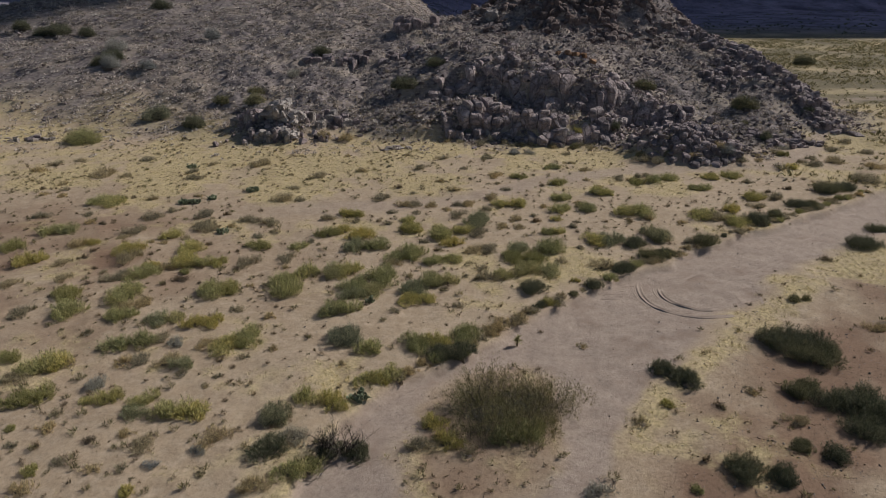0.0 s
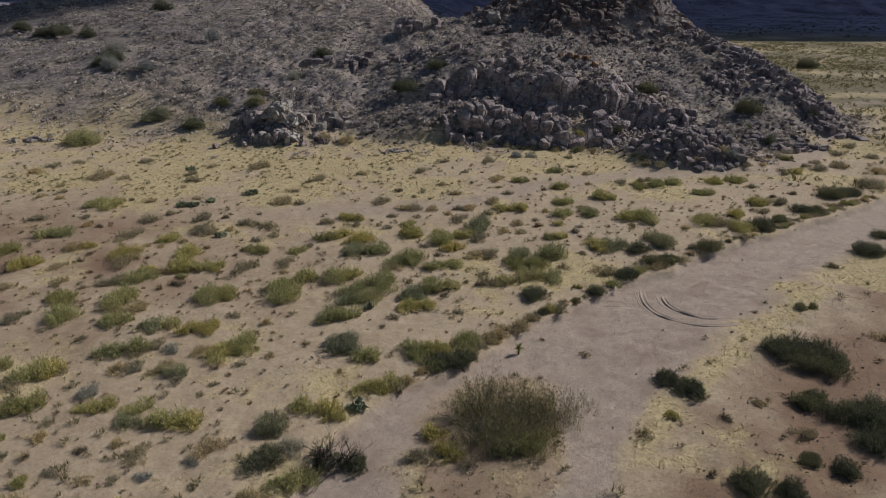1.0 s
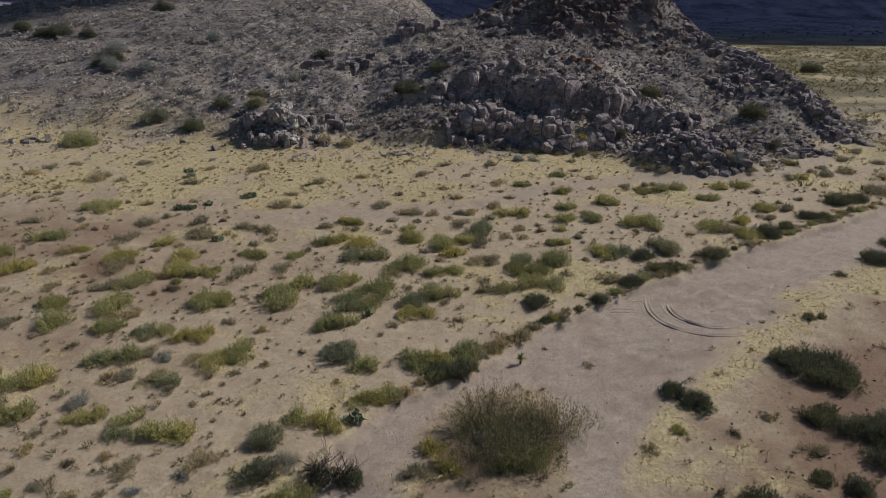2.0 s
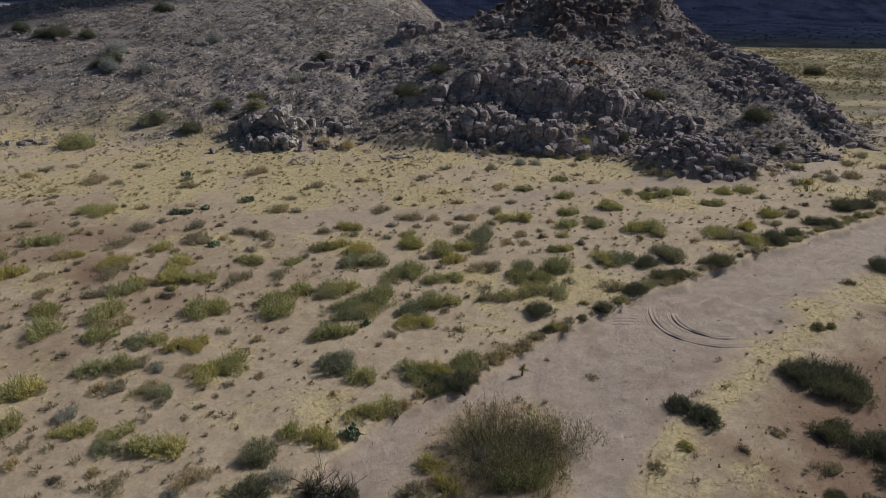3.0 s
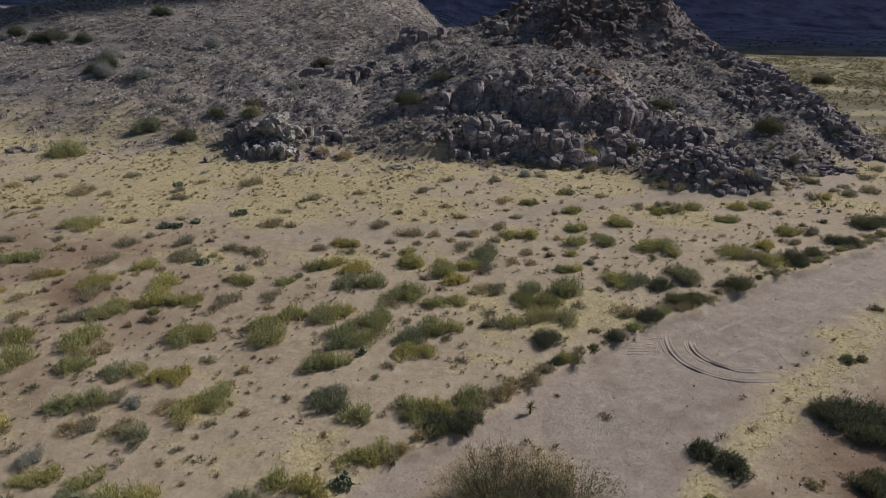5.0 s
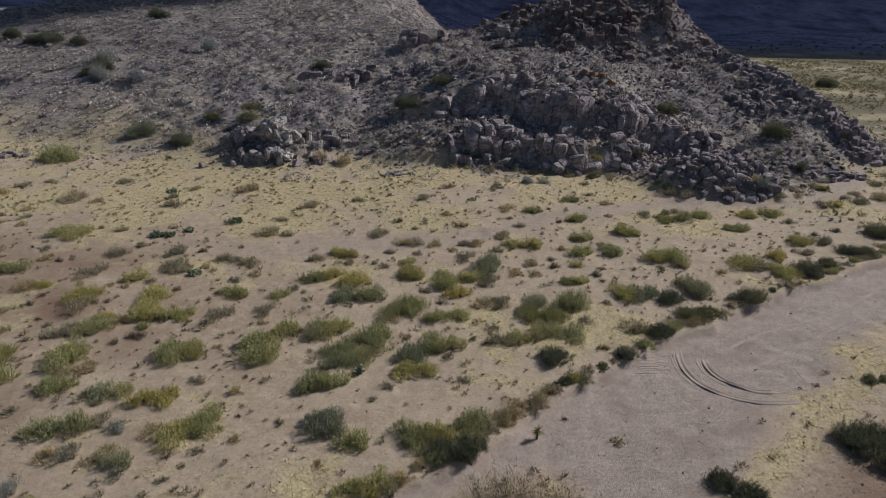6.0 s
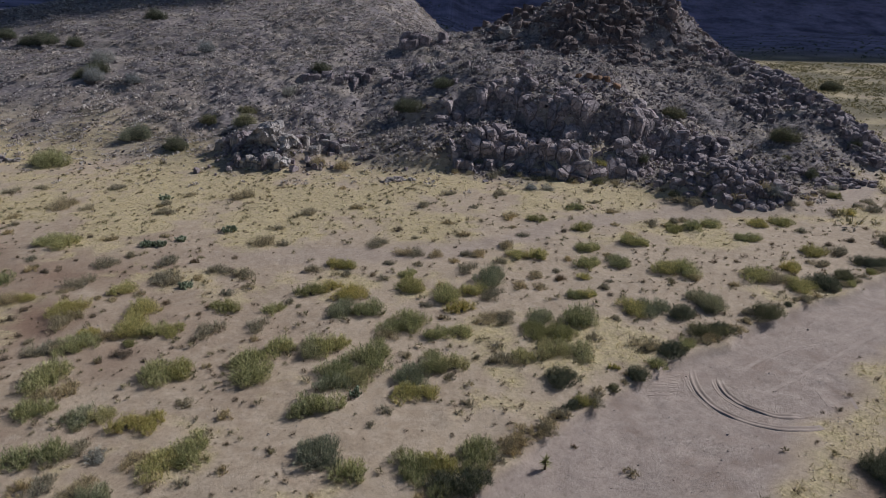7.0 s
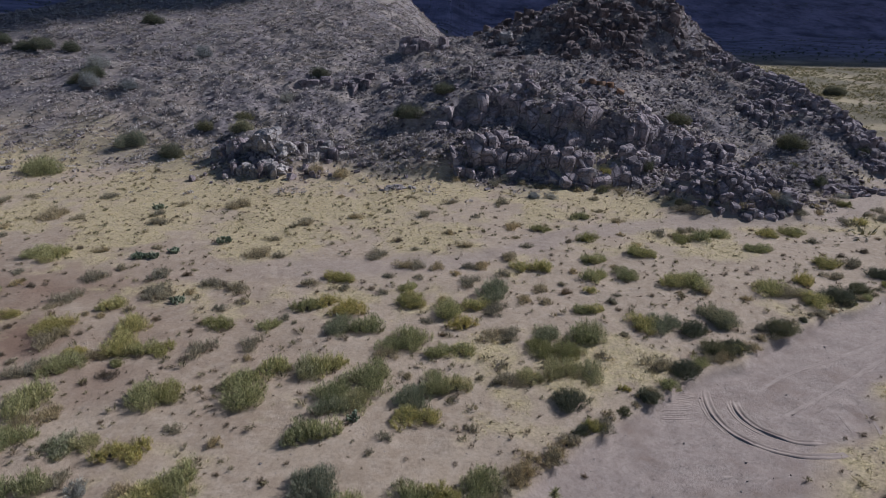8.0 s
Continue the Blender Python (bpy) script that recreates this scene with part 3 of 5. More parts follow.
def build_small_outcrop(x0, y0, rx, ry, gap, high, seed, label, mats=None):
    rng = np.random.default_rng(seed)
    ob = thing("rock_outcrop", x0, y0, label, "rock outcrop")
    def want(x, y):
        return np.clip(np.exp(-(((x - x0) / rx) ** 2) - ((y - y0) / ry) ** 2) * 1.4 * (0.75 + 1.5 * fbm(x, y, 3.0, 2)) - 0.25, 0, 0.85)
    rock_mass(ob, rng, (x0 - 2 * rx, x0 + 2 * rx, y0 - 2 * ry, y0 + 2 * ry), (gap, gap), want, lambda x, y: high, mats or [ROCK], 0.05, 0.6)


build_cliffs()
build_left_outcrop()
build_mound()
build_peak()
build_ridge()
build_small_outcrop(-9.5, 133, 6, 4, 1.5, 1.4, 31, "dark rock knob on the saddle of the hill")
build_small_outcrop(-7.2, 79.5, 2.8, 1.1, 0.55, 0.22, 32, "few pale stones lying on yellow grass", [PALE_ROCK, ROCK])
build_small_outcrop(-61, 84, 3.6, 1.4, 0.6, 0.3, 33, "few grey stones lying on the grassy plain", [PALE_ROCK, ROCK])
build_small_outcrop(-15, 115, 11, 2.6, 0.95, 0.7, 34, "broken grey rock band on the stony hillside")
build_small_outcrop(46, 108, 6, 5, 0.9, 0.6, 35, "broken stones on the hill shoulder")
build_small_outcrop(46, 85, 6, 3.0, 0.75, 0.4, 36, "low spread of broken stones at the hill end")
build_small_outcrop(33, 91, 5, 3.0, 1.0, 0.8, 37, "jointed rock ledge among scrub on the hill shoulder")
build_small_outcrop(4, 108, 9, 2.4, 0.95, 0.7, 38, "broken dark rock band below the saddle")


def strew(name, shapes, mat, pts, sizes, rng, label, category, sink=0.25, lean=0.35):
    """Many small pieces on the ground in one mesh."""
    vs, fs, n = [], [], 0
    px, py = np.array([p[0] for p in pts]), np.array([p[1] for p in pts])
    pz = ground_z(px, py)
    for k in range(len(pts)):
        v, f = shapes[int(rng.integers(len(shapes)))]
        a, b, c = rng.uniform(0, 6.283), rng.normal(0, lean), rng.normal(0, lean)
        m = np.array(Euler((b, c, a)).to_matrix())
        s = sizes[k]
        vs.append((v * s) @ m.T + (px[k], py[k], pz[k] + s * (0.3 - sink)))
        fs.append(f + n)
        n += len(v)
    me = mesh_from(name, np.concatenate(vs), np.concatenate(fs))
    me.materials.append(mat)
    return tagged(new(name, me), label, category, kind="stuff")


def strew_rubble():
    rng = np.random.default_rng(41)
    small = [chip_mesh(500 + k) for k in range(10)]
    def want(x, y):
        on = hill_mask(x, y) * smooth(-3, 3, hill_edge(y) + 2 - x)
        near_rocks = np.exp(-(((x - 26) / 38) ** 2)) + 0.35
        return on * near_rocks * (0.25 + 1.2 * np.clip(fbm(x, y, 6, 3) + 0.25, 0, 1)) * 0.8
    pts = gather(rng, 26000, (-130, 80, 74, 190), want)
    strew("rubble", small, ROCK, pts, np.clip(rng.lognormal(-1.0, 0.5, len(pts)), 0.15, 1.1), rng, "loose grey-brown rubble strewn over the hillside", "rubble")
    def crags(x, y):
        u = (x - 31) / np.where(x < 31, 21, 25)
        top = np.exp(-u * u) * smooth(122, 130, y) * (1 - smooth(152, 158, y))
        line = np.interp(y, [92, 105, 125, 134], [57.5, 56.5, 51, 46])
        ridge = np.exp(-(((x - line) / 4.5) ** 2)) * smooth(90, 94, y)
        cliff = smooth(-4, 3, x) * smooth(37, 32, x) * smooth(83, 85, y) * smooth(104, 94, y)
        return np.clip(top + ridge + cliff, 0, 1) * (0.3 + np.clip(fbm(x, y, 5, 3) + 0.3, 0, 1))
    pts = gather(rng, 5500, (-6, 74, 82, 160), crags)
    strew("broken_rock", [chip_mesh(540 + k) for k in range(10)], ROCK, pts, np.clip(rng.lognormal(-0.6, 0.4, len(pts)), 0.3, 1.4), rng, "broken blocks of dark rock between the crags", "rubble", 0.1, 0.3)
    pts = gather(rng, 15000, (-45, 55, 18, 84), lambda x, y: 0.04 + 0.5 * smooth(8, 14, x) * smooth(0, -2, verge_gap(x, y)) + 0.3 * smooth(60, 80, y) + 0.08 * track_mask(x, y))
    strew("pebbles", small, PALE_ROCK, pts, np.clip(rng.lognormal(-2.75, 0.45, len(pts)), 0.03, 0.22), rng, "small pale pebbles lying on the sand", "pebbles")
    pts = gather(rng, 3200, (-25, 45, 18, 60), lambda x, y: 0.03 + 0.6 * red_mask(x, y) * smooth(-8, 0, x) + 0.02 * track_mask(x, y) * smooth(14, 20, x))
    strew("litter", small, LITTER, pts, np.clip(rng.lognormal(-2.8, 0.45, len(pts)), 0.03, 0.2), rng, "dark brown twig and bark litter on red soil", "litter", 0.2, 0.2)


strew_rubble()
# ---- plants: x, y, half width in metres, kind by kind ----
PLANTS = []
PLANTS.append(("green", [
    (11.5, 20.4, 0.28), (-7.3, 21.1, 0.73), (-6.6, 21.7, 0.69), (3.3, 23.9, 0.96), (4.5, 24.0, 0.74), (-0.8, 25.0, 0.7), (-14.5, 25.2, 0.89), (-13.2,
    25.4, 0.89), (-19.3, 26.1, 0.58), (-16.5, 26.2, 0.74), (-8.0, 26.5, 0.74), (-4.6, 28.4, 0.73), (-3.5, 28.6, 0.79), (-24.3, 28.8, 0.92), (-23.1,
    29.5, 0.94), (-14.0, 31.5, 0.98), (-20.6, 31.7, 0.93), (-19.6, 31.8, 0.81), (-4.7, 31.8, 0.86), (-1.9, 32.0, 0.99), (-12.9, 32.6, 1.01), (1.2,
    33.2, 1.08), (-23.0, 34.8, 0.74), (-22.2, 35.1, 0.75), (-26.4, 35.4, 1.1), (-8.2, 36.1, 0.83), (-7.0, 36.4, 0.9), (-23.5, 38.0, 1.27), (-3.1,
    38.0, 0.79), (-1.9, 38.1, 0.72)
]))
PLANTS.append(("green", [
    (-17.6, 38.8, 1.04), (-12.1, 39.1, 1.4), (-7.1, 39.7, 1.12), (-13.0, 40.6, 0.85), (-24.2, 40.8, 0.7), (-1.4, 40.9, 1.0), (-5.2, 41.5, 1.32),
    (-24.0, 41.9, 1.11), (-11.5, 41.9, 0.95), (-8.0, 42.6, 0.96), (-19.9, 43.4, 0.82), (-21.6, 43.5, 1.15), (-1.3, 44.5, 0.75), (-0.1, 44.9, 0.84),
    (-4.5, 45.4, 1.02), (-3.2, 45.9, 1.11), (-22.2, 46.2, 1.08), (8.8, 47.1, 1.3), (-13.1, 47.2, 0.71), (-6.5, 47.3, 0.97), (-25.1, 49.0, 0.83),
    (12.8, 49.0, 1.08), (-36.0, 49.4, 0.93), (-35.1, 49.6, 0.93), (-0.9, 49.8, 1.15), (8.6, 50.7, 0.7), (1.3, 51.0, 0.94), (9.8, 51.0, 0.7), (-4.0,
    53.6, 0.74), (26.9, 53.6, 1.16)
]))
PLANTS.append(("green", [
    (10.2, 54.2, 0.5), (24.1, 55.4, 1.4), (17.0, 56.1, 1.22), (18.7, 56.1, 1.32), (10.9, 56.8, 1.03), (13.6, 57.0, 1.14), (-36.2, 57.3, 1.28), (-34.5,
    57.4, 1.33), (5.2, 58.2, 0.96), (7.0, 58.4, 1.06), (11.6, 60.1, 1.09), (15.3, 61.8, 1.12), (16.7, 61.8, 1.0), (26.5, 63.7, 0.97), (27.8, 63.9,
    0.86), (23.0, 66.7, 1.19), (25.2, 67.4, 1.32), (12.0, 71.3, 1.02), (41.8, 72.6, 1.03)
]))
PLANTS.append(("yellow", [
    (-14.3, 19.7, 0.45), (-19.4, 20.8, 0.47), (0.1, 23.5, 0.73), (-22.3, 23.6, 0.29), (-23.3, 25.7, 0.85), (-22.3, 26.1, 0.8), (-6.3, 26.1, 0.85),
    (-18.3, 26.2, 0.63), (12.1, 26.5, 0.44), (-26.5, 30.0, 0.68), (-13.0, 31.6, 0.5), (-0.6, 32.5, 0.87), (-17.0, 34.1, 0.73), (-16.0, 34.4, 0.73),
    (-27.7, 37.7, 1.19), (-16.4, 39.2, 1.04), (9.6, 41.4, 0.31), (-20.9, 41.9, 0.48), (-24.0, 43.1, 0.62), (-34.3, 43.3, 1.0), (-19.0, 43.6, 0.74),
    (-33.4, 43.7, 0.34), (5.2, 45.3, 1.17), (7.0, 45.3, 1.17), (-27.4, 45.7, 1.29), (-37.3, 46.1, 1.05), (-31.2, 47.3, 0.63), (-16.5, 47.3, 0.97),
    (0.1, 48.1, 0.89), (-11.2, 49.8, 0.93)
]))
PLANTS.append(("yellow", [
    (-8.1, 49.9, 1.29), (-9.9, 50.7, 0.85), (-3.7, 51.5, 1.32), (-10.4, 54.8, 0.86), (-9.2, 55.0, 0.81), (27.8, 57.2, 0.93), (31.7, 60.9, 1.31),
    (11.8, 65.4, 1.18), (21.1, 66.0, 1.07), (7.6, 67.1, 1.03), (30.1, 68.1, 1.33), (32.7, 68.8, 1.47)
]))
PLANTS.append(("ash", [
    (-16.7, 25.1, 0.71), (-15.7, 29.4, 0.7), (-19.8, 34.5, 0.8), (-18.8, 34.9, 0.74), (-6.9, 38.5, 0.88), (-5.8, 39.1, 1.03), (-2.6, 39.4, 1.18),
    (-0.1, 41.0, 0.92), (4.3, 42.0, 0.86), (-9.0, 42.1, 1.03), (7.8, 42.9, 0.96), (6.2, 43.0, 1.04), (-8.2, 47.2, 1.1), (5.8, 47.3, 1.05), (14.3,
    49.1, 1.25), (2.4, 53.4, 1.46)
]))
PLANTS.append(("teal", [
    (-8.9, 25.1, 1.0), (-6.6, 32.5, 1.31), (18.4, 50.4, 1.42)
]))
PLANTS.append(("dark", [
    (15.8, 21.1, 0.72), (14.2, 21.7, 0.99), (-8.6, 22.6, 0.93), (-4.3, 22.6, 0.71), (19.0, 22.7, 0.67), (-5.8, 23.4, 0.84), (17.7, 23.4, 0.61), (21.5,
    24.6, 1.18), (23.2, 25.4, 1.38), (21.4, 26.7, 1.14), (22.7, 26.7, 1.31), (19.5, 28.0, 0.7), (20.4, 28.0, 0.8), (13.8, 28.4, 0.93), (13.0, 29.4,
    0.79), (-0.5, 30.6, 0.83), (0.7, 31.0, 0.96), (22.3, 31.4, 1.36), (23.5, 31.7, 0.83), (20.9, 33.1, 1.21), (22.6, 33.2, 1.42), (24.9, 38.7, 0.5),
    (26.0, 38.8, 0.36), (6.3, 40.0, 1.05), (10.9, 40.9, 0.69), (13.9, 43.5, 0.89), (16.9, 46.1, 1.02), (17.9, 46.2, 0.77), (16.1, 48.4, 0.89), (22.3,
    49.3, 1.08)
]))
PLANTS.append(("dark", [
    (36.3, 49.7, 1.47), (40.2, 53.4, 1.05), (29.0, 53.7, 1.35), (31.7, 56.0, 1.01), (36.8, 58.7, 0.95), (35.4, 58.8, 1.16), (41.1, 64.4, 1.71), (43.2,
    65.0, 1.5)
]))
PLANTS.append(("sage", [
    (6.9, 20.1, 0.55), (-13.9, 21.4, 0.37), (-12.2, 22.4, 0.36), (-7.4, 23.5, 0.73), (-19.8, 27.4, 0.71), (-17.3, 32.0, 0.57), (8.2, 77.8, 1.12),
    (9.8, 78.0, 1.05)
]))
PLANTS.append(("dry", [
    (-19.2, 19.7, 0.56), (-8.7, 20.2, 0.71), (-16.5, 21.0, 0.42), (-15.2, 21.1, 0.34), (-18.5, 21.4, 0.35), (-21.5, 22.4, 0.33), (1.2, 22.4, 0.49),
    (-15.0, 22.9, 0.72), (-11.7, 23.3, 0.78), (-1.2, 23.4, 0.78), (-16.2, 23.5, 0.43), (-20.5, 23.7, 0.52), (10.3, 24.9, 0.47), (-20.7, 25.0, 0.42),
    (18.4, 25.2, 0.64), (15.0, 26.3, 0.26), (-13.7, 27.6, 0.28), (-24.9, 27.8, 0.77), (17.2, 27.8, 0.35), (17.1, 28.0, 0.38), (-13.4, 28.4, 0.28),
    (-15.5, 28.5, 0.4), (-22.6, 29.3, 0.44), (-19.5, 29.5, 0.59), (-18.6, 29.7, 0.71), (-16.9, 29.7, 0.7), (-6.4, 29.9, 0.3), (-12.4, 30.5, 0.36),
    (-10.9, 31.3, 0.31), (-15.4, 31.8, 0.62)
]))
PLANTS.append(("dry", [
    (-18.5, 32.1, 0.63), (-23.5, 32.7, 0.45), (8.6, 32.9, 0.41), (2.8, 34.2, 0.72), (28.5, 34.8, 0.74), (-4.4, 35.1, 0.27), (3.7, 35.2, 0.6), (-12.2,
    35.3, 0.44), (-29.5, 35.3, 0.77), (4.9, 35.9, 0.55), (-14.9, 36.2, 0.52), (-3.7, 36.3, 0.42), (-22.8, 36.4, 0.7), (-21.7, 36.7, 0.71), (5.9, 36.7,
    0.56), (0.6, 37.3, 0.43), (7.8, 38.1, 0.65), (-33.1, 39.5, 0.76), (-15.1, 39.7, 0.3), (-0.3, 39.7, 0.38), (-26.2, 40.3, 0.77), (-29.7, 40.3,
    0.62), (-25.4, 40.6, 0.78), (-25.0, 41.1, 0.59), (-27.2, 41.7, 0.4), (-3.2, 41.8, 0.4), (2.9, 41.8, 0.86), (1.2, 41.9, 0.28), (-10.5, 42.3, 0.36),
    (-22.7, 42.6, 0.73)
]))
PLANTS.append(("dry", [
    (-13.2, 43.1, 0.33), (-31.4, 43.2, 0.7), (2.5, 43.5, 0.57), (-16.6, 43.8, 0.95), (12.3, 43.8, 0.97), (-26.6, 44.1, 1.0), (-4.6, 44.2, 0.75),
    (-13.6, 44.6, 0.76), (9.2, 44.7, 0.5), (1.5, 46.1, 0.43), (-26.7, 46.2, 0.53), (-32.2, 46.8, 1.06), (2.1, 46.9, 0.78), (3.3, 47.2, 0.79), (11.1,
    47.5, 0.44), (-25.2, 47.6, 0.45), (-26.3, 47.7, 0.36), (-11.5, 47.8, 0.27), (-12.4, 48.3, 0.45), (-29.2, 48.5, 0.64), (-23.6, 48.5, 0.5), (-2.4,
    48.5, 0.45), (21.2, 49.1, 0.72), (-17.4, 49.3, 0.56), (-28.7, 49.9, 0.94), (-16.0, 50.3, 0.56), (-22.0, 50.7, 0.85), (2.5, 50.8, 0.94), (-23.1,
    51.6, 1.06), (-20.6, 51.7, 0.48)
]))
PLANTS.append(("dry", [
    (-1.3, 51.8, 0.48), (-33.9, 51.9, 0.63), (4.8, 52.0, 0.67), (6.2, 52.3, 0.63), (11.3, 52.4, 0.48), (-17.1, 52.6, 0.98), (-5.9, 52.7, 0.49),
    (-19.3, 53.3, 0.99), (-9.2, 53.3, 0.59), (-39.6, 53.4, 0.9), (-29.0, 53.5, 1.19), (12.0, 53.5, 0.39), (21.8, 53.6, 0.44), (-35.4, 53.8, 0.61),
    (-11.9, 54.0, 0.75), (6.2, 54.0, 0.74), (-24.0, 54.1, 0.96), (17.0, 54.1, 0.35), (19.1, 54.6, 0.6), (25.7, 54.8, 1.29), (0.5, 54.9, 0.91), (8.1,
    55.3, 0.41), (-3.4, 55.4, 0.51), (-27.7, 55.6, 0.62), (-6.0, 55.6, 0.51), (-0.6, 56.6, 0.52), (3.6, 56.7, 0.62), (9.4, 57.6, 0.53), (-4.9, 57.7,
    0.95), (-2.0, 57.8, 0.74)
]))
PLANTS.append(("dry", [
    (-3.7, 57.9, 0.85), (0.7, 58.1, 0.75), (31.1, 58.3, 0.94), (1.7, 58.4, 0.8), (-31.4, 58.7, 0.76), (13.0, 58.8, 0.48), (-16.0, 59.1, 0.65), (-17.8,
    59.2, 1.46), (-41.2, 59.5, 0.67), (-27.0, 59.8, 0.55), (-7.7, 60.0, 1.21), (-43.8, 60.1, 0.67), (4.1, 60.4, 0.88), (39.4, 60.8, 0.82), (34.0,
    61.0, 1.2), (-42.2, 61.4, 0.69), (-4.1, 61.6, 0.51), (0.2, 62.4, 0.68), (-17.3, 63.0, 0.7), (5.8, 63.0, 0.69), (-43.8, 63.5, 0.83), (16.1, 64.3,
    0.58), (5.1, 65.1, 0.47), (-1.4, 65.7, 0.72), (-29.8, 66.3, 1.1), (15.4, 66.5, 0.54), (33.8, 66.6, 0.72), (-38.2, 66.9, 0.92), (20.3, 67.0, 0.6),
    (-15.7, 67.1, 1.22)
]))
PLANTS.append(("dry", [
    (19.1, 67.3, 0.91), (-41.5, 67.4, 1.97), (4.8, 67.7, 0.98), (47.9, 68.1, 1.93), (21.8, 68.2, 0.74), (-31.0, 68.7, 0.88), (22.9, 68.8, 0.74),
    (-49.9, 69.0, 1.27), (-10.9, 69.3, 0.88), (1.4, 70.2, 0.64), (-3.9, 70.7, 0.96), (15.9, 70.7, 0.89), (-7.7, 71.3, 0.52), (-49.4, 71.6, 0.92),
    (-29.8, 72.2, 0.86), (-24.2, 72.2, 1.64), (40.4, 72.8, 1.03), (25.4, 73.2, 1.18), (-47.2, 73.3, 1.01), (14.5, 73.5, 0.79), (52.5, 73.6, 1.52),
    (44.9, 73.8, 1.43), (-39.3, 74.1, 1.35), (23.7, 74.4, 1.32), (-1.4, 74.7, 1.01), (38.5, 74.9, 0.8), (4.4, 75.3, 1.02), (44.1, 75.4, 0.8), (48.4,
    75.5, 1.72), (-13.6, 75.7, 0.55)
]))
PLANTS.append(("dry", [
    (-6.0, 76.3, 0.55), (46.1, 76.7, 1.01), (23.1, 76.8, 0.82), (14.9, 77.8, 0.7), (55.0, 79.9, 1.34), (51.5, 81.5, 1.37), (55.4, 85.5, 1.11)
]))
PLANTS.append(("twig", [
    (-20.2, 22.5, 0.28), (-17.8, 22.8, 0.39), (-20.7, 25.7, 0.24), (-12.1, 26.2, 0.21), (14.8, 26.5, 0.27), (-10.7, 26.9, 0.16), (-12.8, 29.5, 0.24),
    (-13.7, 29.9, 0.3), (-9.1, 32.8, 0.26), (-11.4, 33.2, 0.2), (6.2, 34.7, 0.2), (-18.8, 36.6, 0.18), (-12.2, 36.8, 0.21), (-25.9, 37.0, 0.22),
    (21.6, 38.1, 0.25), (-27.3, 39.5, 0.31), (-21.6, 39.8, 0.27), (-19.0, 40.0, 0.23), (-20.7, 40.6, 0.7), (-18.0, 41.7, 0.2), (-28.4, 42.4, 0.29),
    (-17.1, 42.6, 0.32), (-30.1, 44.1, 0.34), (-25.1, 45.1, 0.3), (-30.1, 45.5, 0.39), (-34.8, 45.9, 0.26), (-18.1, 46.1, 0.26), (31.3, 46.2, 0.55),
    (-1.2, 46.7, 0.35), (-17.9, 47.1, 0.27)
]))
PLANTS.append(("twig", [
    (-28.5, 47.5, 0.32), (-21.0, 47.5, 0.36), (-18.6, 49.2, 0.23), (11.6, 51.2, 0.28), (-32.5, 51.5, 0.44), (-31.9, 52.0, 0.29), (-18.3, 53.0, 0.49),
    (-7.0, 53.2, 0.35), (14.7, 53.6, 0.25), (8.1, 53.9, 0.59), (-31.6, 54.0, 0.25), (-22.0, 54.8, 0.51), (-19.0, 55.8, 0.36), (22.0, 57.9, 0.32),
    (23.9, 58.3, 0.32), (-33.4, 59.1, 0.44), (-0.4, 59.7, 0.27), (7.9, 60.9, 0.28), (-44.9, 61.9, 0.46), (29.0, 62.8, 0.34), (34.4, 63.1, 0.57),
    (32.8, 63.2, 0.34), (-6.0, 63.3, 0.64), (20.4, 64.0, 0.29), (10.0, 64.2, 0.47), (37.1, 64.4, 0.69), (0.6, 66.9, 0.31), (41.3, 67.1, 0.3), (-19.0,
    67.9, 0.37), (40.8, 68.0, 0.49)
]))
PLANTS.append(("twig", [
    (9.4, 68.1, 0.31), (28.9, 69.1, 0.37), (3.3, 70.4, 0.38)
]))
PLANTS.append(("pear", [
    (-4.8, 26.7, 0.72), (-5.7, 37.8, 0.54), (-20.8, 50.2, 0.71), (-27.5, 57.8, 0.92), (-26.5, 58.0, 0.76), (-25.1, 59.2, 0.66), (-21.8, 62.0, 1.09),
    (-32.0, 70.8, 1.04)
]))
PLANTS.append(("yucca", [
    (4.5, 33.0, 0.38)
]))

# ---- plant builders ----
def tube(path, radii, sides=4):
    """A thin branch along a path of points."""
    path = np.asarray(path, float)
    d = np.gradient(path, axis=0)
    d /= np.linalg.norm(d, axis=1)[:, None] + 1e-9
    ref = np.where(np.abs(d[:, 2:3]) > 0.9, [[1.0, 0, 0]], [[0, 0, 1.0]])
    u = np.cross(d, ref)
    u /= np.linalg.norm(u, axis=1)[:, None] + 1e-9
    w = np.cross(d, u)
    ang = np.arange(sides) * 2 * math.pi / sides
    ring = np.cos(ang)[None, :, None] * u[:, None] + np.sin(ang)[None, :, None] * w[:, None]
    v = (path[:, None] + ring * np.asarray(radii)[:, None, None]).reshape(-1, 3)
    f = []
    for k in range(len(path) - 1):
        for s in range(sides):
            a, b = k * sides + s, k * sides + (s + 1) % sides
            f += [(a, b, b + sides), (a, b + sides, a + sides)]
    return v, np.array(f)


def join(pieces):
    vs, fs, n = [], [], 0
    for v, f in pieces:
        vs.append(v)
        fs.append(np.asarray(f) + n)
        n += len(v)
    return np.concatenate(vs), np.concatenate(fs)


def leaf_array(at, way, length, width, rng):
    """One narrow pointed leaf at each place."""
    n = len(at)
    way = way / (np.linalg.norm(way, axis=1)[:, None] + 1e-9)
    side = np.cross(way, rng.normal(size=(n, 3)))
    side /= np.linalg.norm(side, axis=1)[:, None] + 1e-9
    length, width = np.asarray(length)[:, None], np.asarray(width)[:, None]
    v = np.stack([at + side * width, at - side * width, at + way * length], 1).reshape(-1, 3)
    return v, np.arange(3 * n).reshape(n, 3)


